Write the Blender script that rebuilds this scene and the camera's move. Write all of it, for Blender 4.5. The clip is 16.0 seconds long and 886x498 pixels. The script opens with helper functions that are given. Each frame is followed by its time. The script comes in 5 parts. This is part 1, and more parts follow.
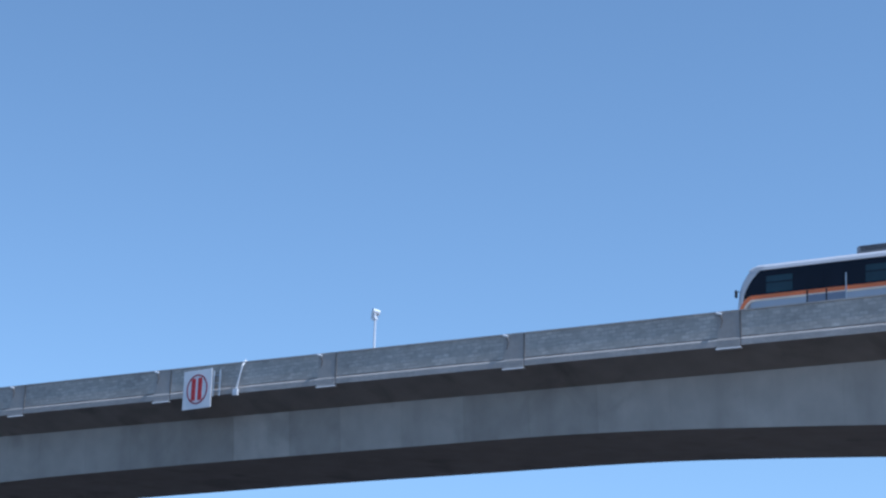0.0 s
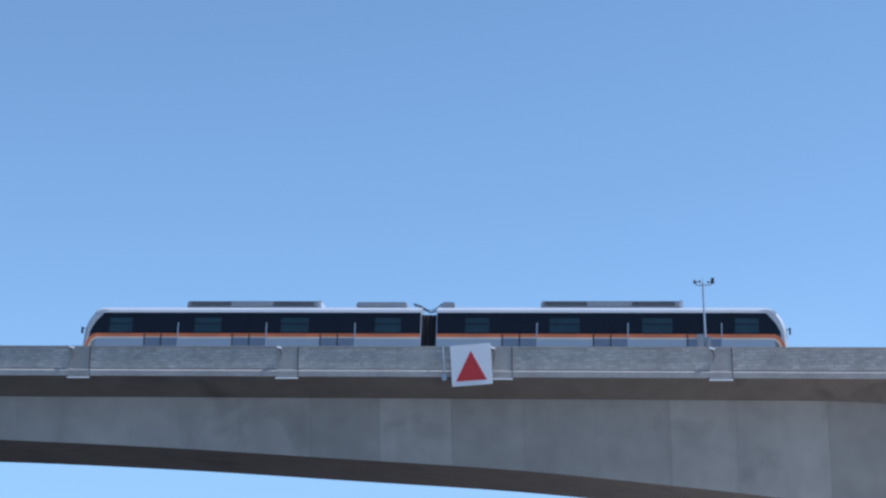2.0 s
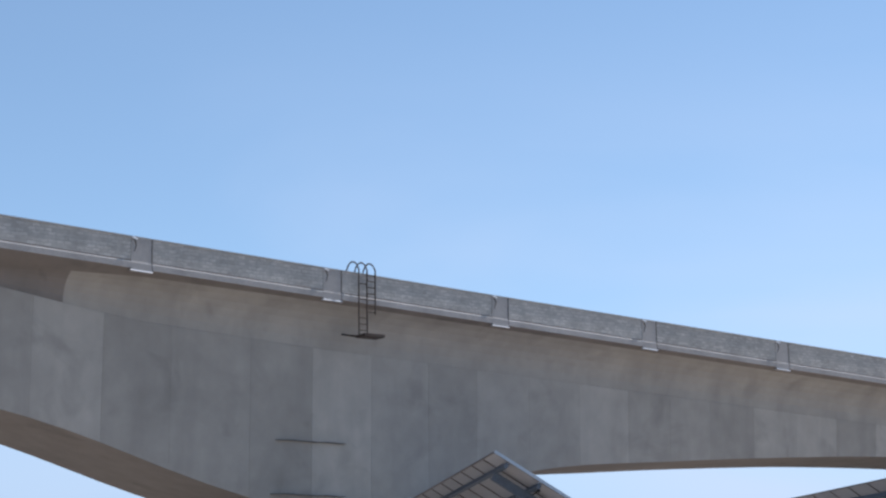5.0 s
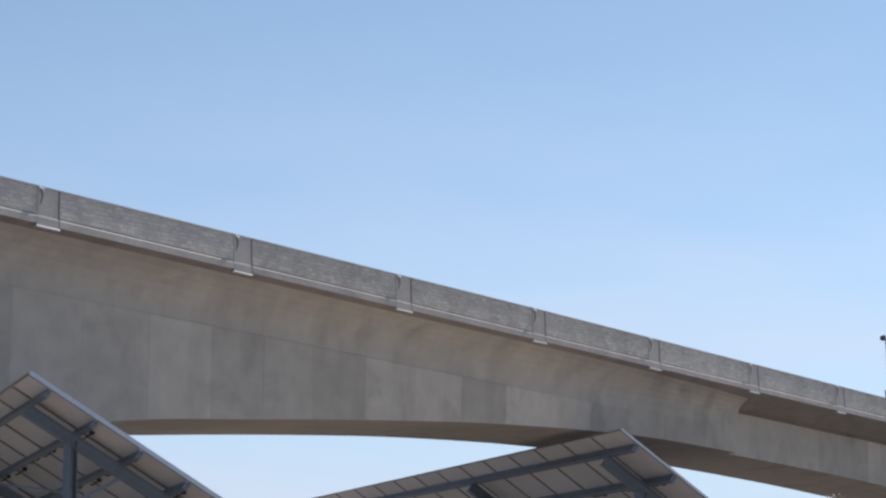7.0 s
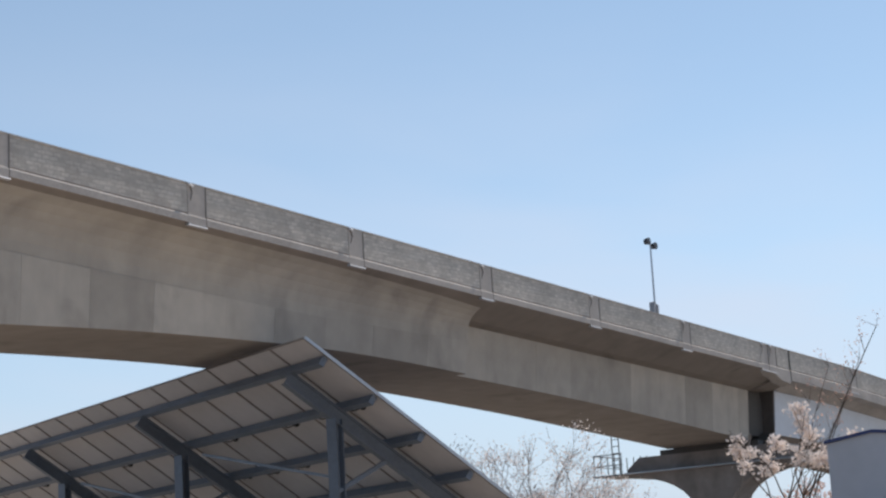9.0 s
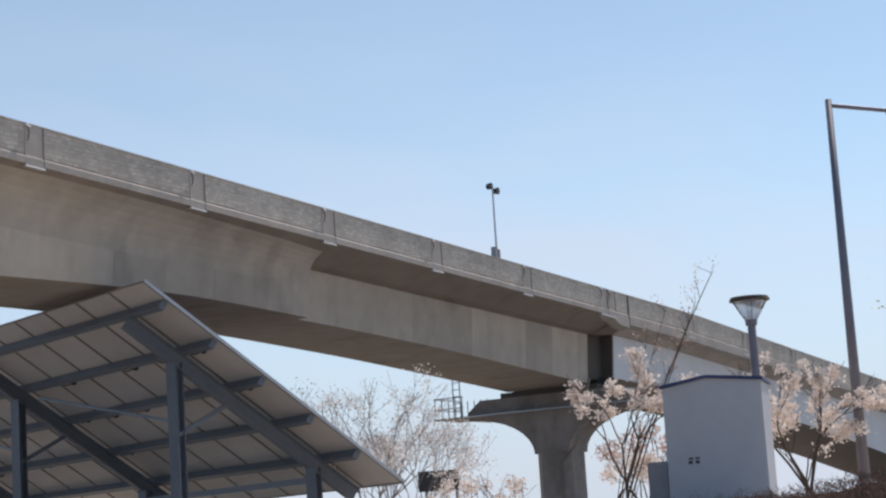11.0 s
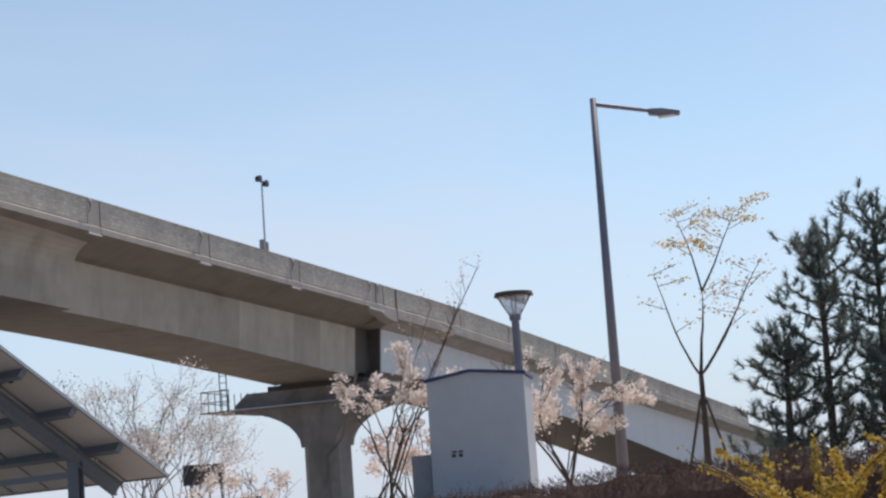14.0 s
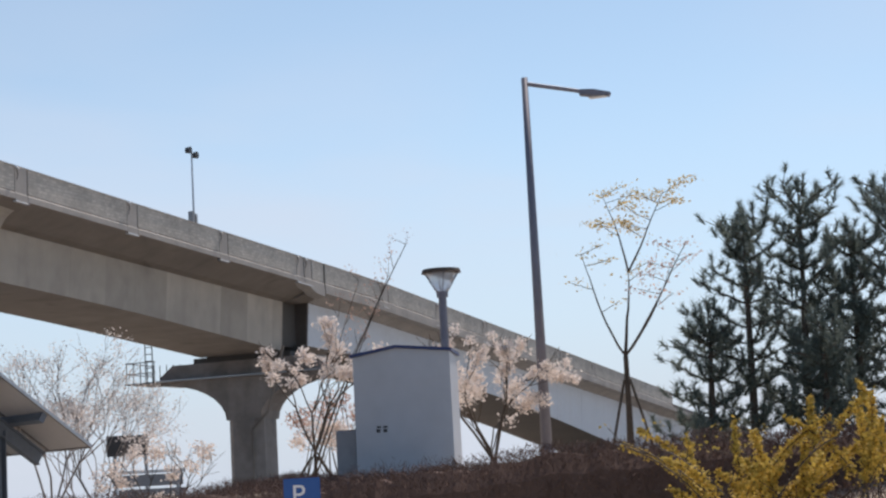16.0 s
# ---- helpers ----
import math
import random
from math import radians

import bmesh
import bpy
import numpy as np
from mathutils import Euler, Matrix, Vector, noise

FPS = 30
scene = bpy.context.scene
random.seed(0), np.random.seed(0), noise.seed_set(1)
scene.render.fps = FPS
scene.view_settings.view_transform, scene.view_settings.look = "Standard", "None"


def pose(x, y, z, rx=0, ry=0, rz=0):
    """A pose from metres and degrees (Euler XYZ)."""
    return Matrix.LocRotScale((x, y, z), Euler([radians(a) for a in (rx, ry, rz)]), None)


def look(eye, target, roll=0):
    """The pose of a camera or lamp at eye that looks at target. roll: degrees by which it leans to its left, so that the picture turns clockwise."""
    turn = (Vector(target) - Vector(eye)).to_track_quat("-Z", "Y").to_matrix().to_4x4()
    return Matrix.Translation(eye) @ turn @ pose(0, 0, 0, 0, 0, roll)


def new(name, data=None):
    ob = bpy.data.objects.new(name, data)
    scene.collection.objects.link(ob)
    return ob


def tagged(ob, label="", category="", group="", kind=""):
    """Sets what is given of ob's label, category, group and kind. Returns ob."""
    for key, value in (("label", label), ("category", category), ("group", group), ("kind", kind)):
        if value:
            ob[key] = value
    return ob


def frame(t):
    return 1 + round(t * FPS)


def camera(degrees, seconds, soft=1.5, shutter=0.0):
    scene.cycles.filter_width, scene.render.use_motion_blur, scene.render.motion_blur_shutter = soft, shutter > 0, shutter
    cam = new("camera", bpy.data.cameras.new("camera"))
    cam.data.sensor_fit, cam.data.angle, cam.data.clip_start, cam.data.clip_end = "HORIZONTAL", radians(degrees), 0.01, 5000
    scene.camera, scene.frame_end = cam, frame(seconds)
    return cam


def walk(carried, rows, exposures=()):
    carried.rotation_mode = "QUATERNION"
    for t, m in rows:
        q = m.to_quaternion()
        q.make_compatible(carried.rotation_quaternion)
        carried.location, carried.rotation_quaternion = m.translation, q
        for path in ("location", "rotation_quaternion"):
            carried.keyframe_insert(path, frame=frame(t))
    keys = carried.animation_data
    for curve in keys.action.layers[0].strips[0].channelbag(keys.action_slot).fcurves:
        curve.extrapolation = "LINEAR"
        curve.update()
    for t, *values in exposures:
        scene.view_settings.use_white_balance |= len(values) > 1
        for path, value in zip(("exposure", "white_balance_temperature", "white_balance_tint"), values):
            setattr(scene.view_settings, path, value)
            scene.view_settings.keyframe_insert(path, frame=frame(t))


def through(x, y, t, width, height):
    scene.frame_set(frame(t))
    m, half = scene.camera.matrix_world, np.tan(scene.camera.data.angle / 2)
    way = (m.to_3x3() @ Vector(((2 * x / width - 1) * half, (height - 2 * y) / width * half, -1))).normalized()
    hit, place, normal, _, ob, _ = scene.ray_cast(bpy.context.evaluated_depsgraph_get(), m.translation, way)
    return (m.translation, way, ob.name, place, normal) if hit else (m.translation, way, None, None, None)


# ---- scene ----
cam = camera(26.56, 16.0, soft=2.4)
ROWS = [
    (0.0, pose(8.208, -52.435, 2.006, 107.477, -1.301, 33.710)),
    (0.5, pose(9.251, -56.380, 1.996, 107.081, -0.500, 28.390)),
    (1.0, pose(10.021, -59.647, 2.003, 106.372, -0.449, 23.170)),
    (1.5, pose(9.219, -64.273, 1.998, 106.159, 0.323, 16.008)),
    (2.0, pose(5.005, -67.320, 1.999, 106.024, 0.405, 6.497)),
    (2.5, pose(1.393, -67.798, 2.001, 105.489, 0.533, -1.589)),
    (3.0, pose(-2.397, -67.292, 2.004, 104.937, 1.412, -9.572)),
    (3.5, pose(-6.040, -66.329, 1.993, 103.599, 1.300, -19.085)),
    (3.7, pose(-6.934, -65.827, 2.006, 103.207, 1.621, -21.775)),
    (5.8, pose(-2.163, -53.454, 1.964, 101.967, 0.481, -41.637)),
    (6.0, pose(-0.611, -51.943, 1.982, 101.811, 0.652, -42.905)),
    (6.5, pose(2.488, -47.853, 2.008, 102.218, 1.424, -46.147)),
    (7.0, pose(5.559, -44.669, 2.021, 102.287, 1.542, -49.133)),
    (7.5, pose(9.865, -44.059, 1.971, 101.822, 1.036, -50.225)),
    (8.0, pose(13.536, -42.104, 1.998, 101.710, 1.650, -52.751)),
    (8.5, pose(18.634, -40.651, 2.030, 101.440, 2.153, -53.023)),
    (9.0, pose(21.491, -38.037, 1.957, 101.064, 3.184, -54.798)),
    (11.5, pose(21.545, -38.094, 2.017, 98.661, 3.420, -60.827)),
    (12.0, pose(21.561, -38.083, 2.015, 98.359, 3.391, -62.432)),
    (12.5, pose(21.601, -38.079, 2.007, 98.305, 3.397, -63.889)),
    (13.0, pose(21.608, -38.095, 2.015, 97.997, 3.657, -65.238)),
    (13.5, pose(21.589, -38.111, 2.017, 98.049, 3.848, -66.012)),
    (14.0, pose(21.574, -38.149, 2.014, 98.362, 3.997, -66.601)),
    (14.5, pose(21.544, -38.157, 2.007, 98.249, 3.709, -67.574)),
    (15.0, pose(21.525, -38.174, 1.999, 98.034, 3.558, -68.196)),
    (15.5, pose(21.503, -38.184, 2.000, 97.622, 3.409, -68.574)),
    (16.0, pose(21.500, -38.204, 2.003, 97.495, 3.113, -68.898)),
]
EXPOSURES = [(0.0, 0.3, 5200, 14), (2.5, 0.37, 5350, 14), (3.7, 0.31, 5550, 15), (6.0, 0.26, 6200, 17), (9.0, 0.23, 6700, 17), (12.0, 0.22, 6800, 18), (16.0, 0.22, 6850, 18)]
walk(cam, ROWS, EXPOSURES)

# ---- light ----
SUN_AZ, SUN_EL = 94.5, 57.0
world = bpy.data.worlds.new("sky")
scene.world = world
world.use_nodes = True
wn = world.node_tree
sky = wn.nodes.new("ShaderNodeTexSky")
sky.sky_type = "NISHITA"
sky.sun_disc = False
sky.altitude = 400
sky.sun_elevation, sky.sun_rotation = radians(SUN_EL), radians(SUN_AZ)
sky.air_density, sky.dust_density, sky.ozone_density = 1.0, 0.1, 3.5
wn.nodes["Background"].inputs["Strength"].default_value = 0.11
haze = wn.nodes.new("ShaderNodeHueSaturation")
haze.inputs["Hue"].default_value, haze.inputs["Saturation"].default_value = 0.484, 0.87
wn.links.new(sky.outputs["Color"], haze.inputs["Color"])
# thin cirrus and the pale haze low over the horizon
where = wn.nodes.new("ShaderNodeTexCoord")
split = wn.nodes.new("ShaderNodeSeparateXYZ")
wn.links.new(where.outputs["Generated"], split.inputs[0])
stretch = wn.nodes.new("ShaderNodeMapping")
stretch.inputs["Scale"].default_value, stretch.inputs["Rotation"].default_value = (2.0, 2.0, 6.5), (0.12, 0.1, 0.4)
wn.links.new(where.outputs["Generated"], stretch.inputs["Vector"])
wisp = wn.nodes.new("ShaderNodeTexNoise")
wisp.inputs["Scale"].default_value, wisp.inputs["Detail"].default_value, wisp.inputs["Roughness"].default_value, wisp.inputs["Distortion"].default_value = 1.5, 4, 0.45, 0.4
wn.links.new(stretch.outputs[0], wisp.inputs["Vector"])
cloud = wn.nodes.new("ShaderNodeMapRange")
cloud.interpolation_type = "SMOOTHSTEP"
cloud.inputs["From Min"].default_value, cloud.inputs["From Max"].default_value, cloud.inputs["To Max"].default_value = 0.38, 0.68, 0.75
wn.links.new(wisp.outputs["Fac"], cloud.inputs["Value"])
low = wn.nodes.new("ShaderNodeMapRange")
low.interpolation_type = "SMOOTHSTEP"
low.inputs["From Min"].default_value, low.inputs["From Max"].default_value, low.inputs["To Min"].default_value, low.inputs["To Max"].default_value = -0.03, 0.22, 0.95, 0.0
wn.links.new(split.outputs["Z"], low.inputs["Value"])
veil, mist = wn.nodes.new("ShaderNodeMix"), wn.nodes.new("ShaderNodeMix")
veil.data_type = mist.data_type = "RGBA"
veil.inputs["B"].default_value = (5.0, 5.75, 6.7, 1)
glow = wn.nodes.new("ShaderNodeVectorMath")
glow.operation = "DOT_PRODUCT"
glow.inputs[1].default_value = (math.sin(radians(SUN_AZ)), math.cos(radians(SUN_AZ)), 0.0)
wn.links.new(where.outputs["Generated"], glow.inputs[0])
sunward = wn.nodes.new("ShaderNodeMapRange")
sunward.interpolation_type = "SMOOTHSTEP"
sunward.inputs["From Min"].default_value, sunward.inputs["From Max"].default_value = -0.3, 0.85
wn.links.new(glow.outputs["Value"], sunward.inputs["Value"])
tone = wn.nodes.new("ShaderNodeMix")
tone.data_type = "RGBA"
tone.inputs["A"].default_value, tone.inputs["B"].default_value = (1.9, 3.1, 4.7, 1), (3.95, 5.0, 6.15, 1)
wn.links.new(sunward.outputs[0], tone.inputs["Factor"])
wn.links.new(tone.outputs["Result"], mist.inputs["B"])
wn.links.new(low.outputs[0], mist.inputs["Factor"])
wn.links.new(haze.outputs["Color"], mist.inputs["A"])
fade = wn.nodes.new("ShaderNodeMapRange")
fade.interpolation_type = "SMOOTHSTEP"
fade.inputs["From Min"].default_value, fade.inputs["From Max"].default_value, fade.inputs["To Min"].default_value, fade.inputs["To Max"].default_value = 0.06, 0.36, 1.0, 0.0
wn.links.new(split.outputs["Z"], fade.inputs["Value"])
both = wn.nodes.new("ShaderNodeMath")
both.operation = "MULTIPLY"
cloud_sun = wn.nodes.new("ShaderNodeMath")
cloud_sun.operation = "MULTIPLY"
wn.links.new(cloud.outputs[0], cloud_sun.inputs[0])
wn.links.new(sunward.outputs[0], cloud_sun.inputs[1])
wn.links.new(cloud_sun.outputs[0], both.inputs[0])
wn.links.new(fade.outputs[0], both.inputs[1])
wn.links.new(both.outputs[0], veil.inputs["Factor"])
wn.links.new(mist.outputs["Result"], veil.inputs["A"])
wn.links.new(veil.outputs["Result"], wn.nodes["Background"].inputs["Color"])
sun = new("sun", bpy.data.lights.new("sun", "SUN"))
sun.data.energy, sun.data.angle, sun.data.color = 3.2, radians(0.53), (1.0, 0.95, 0.87)
sd = Vector((math.sin(radians(SUN_AZ)) * math.cos(radians(SUN_EL)), math.cos(radians(SUN_AZ)) * math.cos(radians(SUN_EL)), math.sin(radians(SUN_EL))))
sun.matrix_world = look(sd * 200, (0, 0, 0))


# ---- materials ----
def surface(name, base, rough=0.7, metal=0.0, fine=8.0, coarse=0.5, vary=0.15, bump=0.15, streak=0.0, streak_col=(0.1, 0.09, 0.08), rand=0.0, coat=0.0, spec=0.5, blotch=0.0, relief=None, cells=None):
    """A procedural surface: base colour with noise at two scales, optional vertical streaks, tone per object."""
    m = bpy.data.materials.new(name)
    m.use_nodes = True
    nt = m.node_tree
    N, L = nt.nodes, nt.links
    b = N["Principled BSDF"]
    b.inputs["Roughness"].default_value, b.inputs["Metallic"].default_value = rough, metal
    b.inputs["Specular IOR Level"].default_value = spec
    if coat:
        b.inputs["Coat Weight"].default_value = coat
    geo = N.new("ShaderNodeNewGeometry")
    n1, n2 = N.new("ShaderNodeTexNoise"), N.new("ShaderNodeTexNoise")
    n1.inputs["Scale"].default_value, n2.inputs["Scale"].default_value = fine, coarse
    n1.inputs["Detail"].default_value, n2.inputs["Detail"].default_value = 6, 5
    if relief:
        grain = N.new("ShaderNodeMapping")
        grain.inputs["Scale"].default_value = relief
        L.new(geo.outputs["Position"], grain.inputs["Vector"])
        L.new(grain.outputs[0], n1.inputs["Vector"])
    else:
        L.new(geo.outputs["Position"], n1.inputs["Vector"])
    L.new(geo.outputs["Position"], n2.inputs["Vector"])
    add = N.new("ShaderNodeMath"); add.operation = "ADD"
    L.new(n1.outputs["Fac"], add.inputs[0]); L.new(n2.outputs["Fac"], add.inputs[1])
    val = N.new("ShaderNodeMapRange")
    val.inputs["From Min"].default_value, val.inputs["From Max"].default_value = 0.6, 1.4
    val.inputs["To Min"].default_value, val.inputs["To Max"].default_value = 1 - vary, 1 + vary
    L.new(add.outputs[0], val.inputs["Value"])
    last = val.outputs[0]
    if rand:
        info = N.new("ShaderNodeObjectInfo")
        rr = N.new("ShaderNodeMapRange")
        rr.inputs["To Min"].default_value, rr.inputs["To Max"].default_value = 1 - rand, 1 + rand
        L.new(info.outputs["Random"], rr.inputs["Value"])
        mu = N.new("ShaderNodeMath"); mu.operation = "MULTIPLY"
        L.new(last, mu.inputs[0]); L.new(rr.outputs[0], mu.inputs[1])
        last = mu.outputs[0]
    sc = N.new("ShaderNodeVectorMath"); sc.operation = "SCALE"
    sc.inputs[0].default_value = base
    L.new(last, sc.inputs["Scale"])
    col = sc.outputs[0]
    if streak:
        mp = N.new("ShaderNodeMapping")
        mp.inputs["Scale"].default_value = (0.55, 0.55, 0.09)
        L.new(geo.outputs["Position"], mp.inputs["Vector"])
        n3 = N.new("ShaderNodeTexNoise")
        n3.inputs["Scale"].default_value, n3.inputs["Detail"].default_value = 1.4, 8
        L.new(mp.outputs[0], n3.inputs["Vector"])
        r3 = N.new("ShaderNodeMapRange")
        r3.inputs["From Min"].default_value, r3.inputs["From Max"].default_value, r3.inputs["To Max"].default_value = 0.47, 0.72, streak
        L.new(n3.outputs["Fac"], r3.inputs["Value"])
        mx = N.new("ShaderNodeMix"); mx.data_type = "RGBA"
        L.new(r3.outputs[0], mx.inputs["Factor"]); L.new(col, mx.inputs["A"])
        mx.inputs["B"].default_value = (*streak_col, 1)
        col = mx.outputs["Result"]
    if blotch:
        n4 = N.new("ShaderNodeTexNoise")
        n4.inputs["Scale"].default_value, n4.inputs["Detail"].default_value, n4.inputs["Distortion"].default_value = 0.45, 12, 0.6
        L.new(geo.outputs["Position"], n4.inputs["Vector"])
        r4 = N.new("ShaderNodeMapRange")
        r4.inputs["From Min"].default_value, r4.inputs["From Max"].default_value, r4.inputs["To Max"].default_value = 0.56, 0.7, blotch
        L.new(n4.outputs["Fac"], r4.inputs["Value"])
        m4 = N.new("ShaderNodeMix"); m4.data_type = "RGBA"
        L.new(r4.outputs[0], m4.inputs["Factor"]); L.new(col, m4.inputs["A"])
        m4.inputs["B"].default_value = (*[k * 0.45 for k in base], 1)
        col = m4.outputs["Result"]
    L.new(col, b.inputs["Base Color"])
    height = n1.outputs["Fac"]
    if cells:
        # cast relief in small uneven blocks along the face
        sep, com = N.new("ShaderNodeSeparateXYZ"), N.new("ShaderNodeCombineXYZ")
        L.new(geo.outputs["Position"], sep.inputs[0])
        L.new(sep.outputs["X"], com.inputs["X"]); L.new(sep.outputs["Z"], com.inputs["Y"])
        wob = N.new("ShaderNodeVectorMath"); wob.operation = "MULTIPLY_ADD"
        L.new(n1.outputs["Color"], wob.inputs[0]); wob.inputs[1].default_value = (0.16, 0.12, 0.0); L.new(com.outputs[0], wob.inputs[2])
        br = N.new("ShaderNodeTexBrick")
        br.inputs["Color1"].default_value, br.inputs["Color2"].default_value, br.inputs["Mortar"].default_value = (0.3, 0.3, 0.3, 1), (0.9, 0.9, 0.9, 1), (0.35, 0.35, 0.35, 1)
        br.inputs["Scale"].default_value, br.inputs["Brick Width"].default_value, br.inputs["Row Height"].default_value, br.inputs["Mortar Size"].default_value = 1.0, cells[0], cells[1], 0.02
        L.new(wob.outputs[0], br.inputs["Vector"])
        tone = N.new("ShaderNodeMapRange")
        tone.inputs["To Min"].default_value, tone.inputs["To Max"].default_value = 0.7, 1.25
        L.new(br.outputs["Color"], tone.inputs["Value"])
        shade = N.new("ShaderNodeVectorMath"); shade.operation = "SCALE"
        L.new(col, shade.inputs[0]); L.new(tone.outputs[0], shade.inputs["Scale"])
        L.new(shade.outputs[0], b.inputs["Base Color"])
        height = br.outputs["Color"]
    if bump:
        bp = N.new("ShaderNodeBump")
        bp.inputs["Strength"].default_value, bp.inputs["Distance"].default_value = bump, 0.03
        L.new(height, bp.inputs["Height"])
        L.new(bp.outputs[0], b.inputs["Normal"])
    return m


def leafy(name, base, rough=0.6, spread=0.25, through=0.35):
    """Leaves or petals: colour varies from piece to piece, light passes through."""
    m = bpy.data.materials.new(name)
    m.use_nodes = True
    N, L = m.node_tree.nodes, m.node_tree.links
    b = N["Principled BSDF"]
    b.inputs["Roughness"].default_value, b.inputs["Specular IOR Level"].default_value = rough, 0.12
    geo = N.new("ShaderNodeNewGeometry")
    mr = N.new("ShaderNodeMapRange")
    mr.inputs["To Min"].default_value, mr.inputs["To Max"].default_value = 1 - spread, 1 + spread
    L.new(geo.outputs["Random Per Island"], mr.inputs["Value"])
    sc = N.new("ShaderNodeVectorMath"); sc.operation = "SCALE"
    sc.inputs[0].default_value = base
    L.new(mr.outputs[0], sc.inputs["Scale"])
    L.new(sc.outputs[0], b.inputs["Base Color"])
    tr = N.new("ShaderNodeBsdfTranslucent")
    L.new(sc.outputs[0], tr.inputs["Color"])
    mix = N.new("ShaderNodeMixShader")
    mix.inputs[0].default_value = through
    L.new(b.outputs[0], mix.inputs[1]); L.new(tr.outputs[0], mix.inputs[2])
    L.new(mix.outputs[0], N["Material Output"].inputs["Surface"])
    return m


CONCRETE = surface("girder_concrete", (0.4, 0.366, 0.318), 0.85, fine=1.3, coarse=0.22, vary=0.16, bump=0.12, streak=0.32, streak_col=(0.2, 0.182, 0.16), rand=0.14, blotch=0.36)
# Girder concrete toned down to put the underside's shade into the colour, plus stains.
SHADED_SOFFIT = surface("shaded_soffit_concrete", (0.23, 0.2, 0.174), 0.85, fine=1.2, coarse=0.2, vary=0.2, bump=0.1, blotch=0.55)
PARAPET_FACE = surface("parapet_relief", (0.47, 0.44, 0.395), 0.9, fine=5, coarse=0.9, vary=0.2, bump=0.55, streak=0.3, streak_col=(0.22, 0.205, 0.19), rand=0.05, cells=(0.3, 0.13))
PARAPET = surface("parapet_concrete", (0.42, 0.388, 0.355), 0.9, fine=5, coarse=0.9, vary=0.2, bump=0.5, relief=(1.6, 1.6, 2.6), streak=0.3, streak_col=(0.22, 0.205, 0.19), rand=0.05)
PILASTER = surface("joint_concrete", (0.41, 0.378, 0.345), 0.85, fine=7, coarse=0.8, vary=0.12, bump=0.2, streak=0.35, streak_col=(0.2, 0.19, 0.18))
# Weathered concrete of the capped piers, darkened so their shade sits in the colour.
SHADED_PIER = surface("shaded_pier_concrete", (0.27, 0.24, 0.22), 0.88, fine=2.5, coarse=0.35, vary=0.22, bump=0.12, streak=0.6, streak_col=(0.15, 0.135, 0.125), blotch=0.4)
JOINT_GREY = surface("joint_sealant", (0.16, 0.148, 0.14), 0.85, vary=0.2)
# Joint dark; also fills the girder-end recess, as shade put into the colour.
GAP_DARK = surface("joint_filler", (0.085, 0.08, 0.075), 0.9, vary=0.2)
STEEL_WHITE = surface("pale_paint_steel", (0.55, 0.6, 0.66), 0.5, fine=3, coarse=0.25, vary=0.07, bump=0.05, streak=0.15, streak_col=(0.4, 0.4, 0.4))
# Steel girder body coloured near black to stand in for shade underneath.
STEEL_SHADED = surface("shaded_steel_underside", (0.1, 0.085, 0.075), 0.7, fine=3, coarse=0.4, vary=0.2, bump=0.1)
KIOSK_PAINT = surface("kiosk_paint", (0.45, 0.48, 0.53), 0.5, fine=3, coarse=0.7, vary=0.07, bump=0.03, streak=0.15, streak_col=(0.4, 0.38, 0.36))
NAVY = surface("navy_trim", (0.02, 0.04, 0.14), 0.5, vary=0.06, bump=0.0)
BRIGHT_METAL = surface("bright_flashing", (0.5, 0.5, 0.5), 0.5, 0.2, fine=5, coarse=1, vary=0.05, bump=0.0)
SHEET_WHITE = surface("white_sheet", (0.72, 0.74, 0.76), 0.45, fine=6, coarse=0.8, vary=0.05, bump=0.04)
FRAME_STEEL = surface("canopy_steel", (0.12, 0.145, 0.18), 0.5, 0.3, fine=7, coarse=1.2, vary=0.15, bump=0.05)
# Dark ground tone, added only to weaken light bounced up from below.
BOUNCE_DARK = surface("bounce_dark", (0.05, 0.05, 0.055), 0.9, fine=20, coarse=0.1, vary=0.2, bump=0.3)
GALV = surface("galvanised_steel", (0.42, 0.46, 0.5), 0.45, 0.55, fine=9, coarse=1.5, vary=0.12, bump=0.05)
DARK_STEEL = surface("dark_steel", (0.07, 0.07, 0.075), 0.5, 0.5, fine=12, coarse=2, vary=0.2, bump=0.1)
RUSTY = surface("weathered_steel", (0.09, 0.065, 0.05), 0.7, 0.3, fine=14, coarse=3, vary=0.35, bump=0.2)
SILVER = surface("silver_body_paint", (0.44, 0.45, 0.48), 0.35, 0.35, fine=2, coarse=0.3, vary=0.04, bump=0.0, coat=0.4)
ROOF_WHITE = surface("pale_roof_paint", (0.52, 0.53, 0.55), 0.45, 0.0, fine=3, coarse=0.4, vary=0.05, bump=0.0, coat=0.3)
BAND = surface("dark_glass_band", (0.007, 0.009, 0.018), 0.15, 0.0, fine=1.5, coarse=0.4, vary=0.2, bump=0.0, spec=0.2)
GLASS = surface("tinted_window", (0.013, 0.036, 0.05), 0.12, 0.0, fine=1.2, coarse=0.5, vary=0.35, bump=0.0, spec=0.4)
DOOR_LOW = surface("door_paint", (0.2, 0.225, 0.28), 0.4, 0.3, fine=3, coarse=0.5, vary=0.06, bump=0.0)
ORANGE = surface("orange_stripe", (0.8, 0.2, 0.06), 0.4, vary=0.04, bump=0.0)
CREAM = surface("pale_stripe", (0.85, 0.7, 0.55), 0.4, vary=0.04, bump=0.0)
RUBBER = surface("black_rubber", (0.02, 0.02, 0.022), 0.8, vary=0.2)
EQUIP = surface("roof_unit_paint", (0.3, 0.31, 0.33), 0.6, 0.1, fine=6, coarse=1, vary=0.15, bump=0.1)
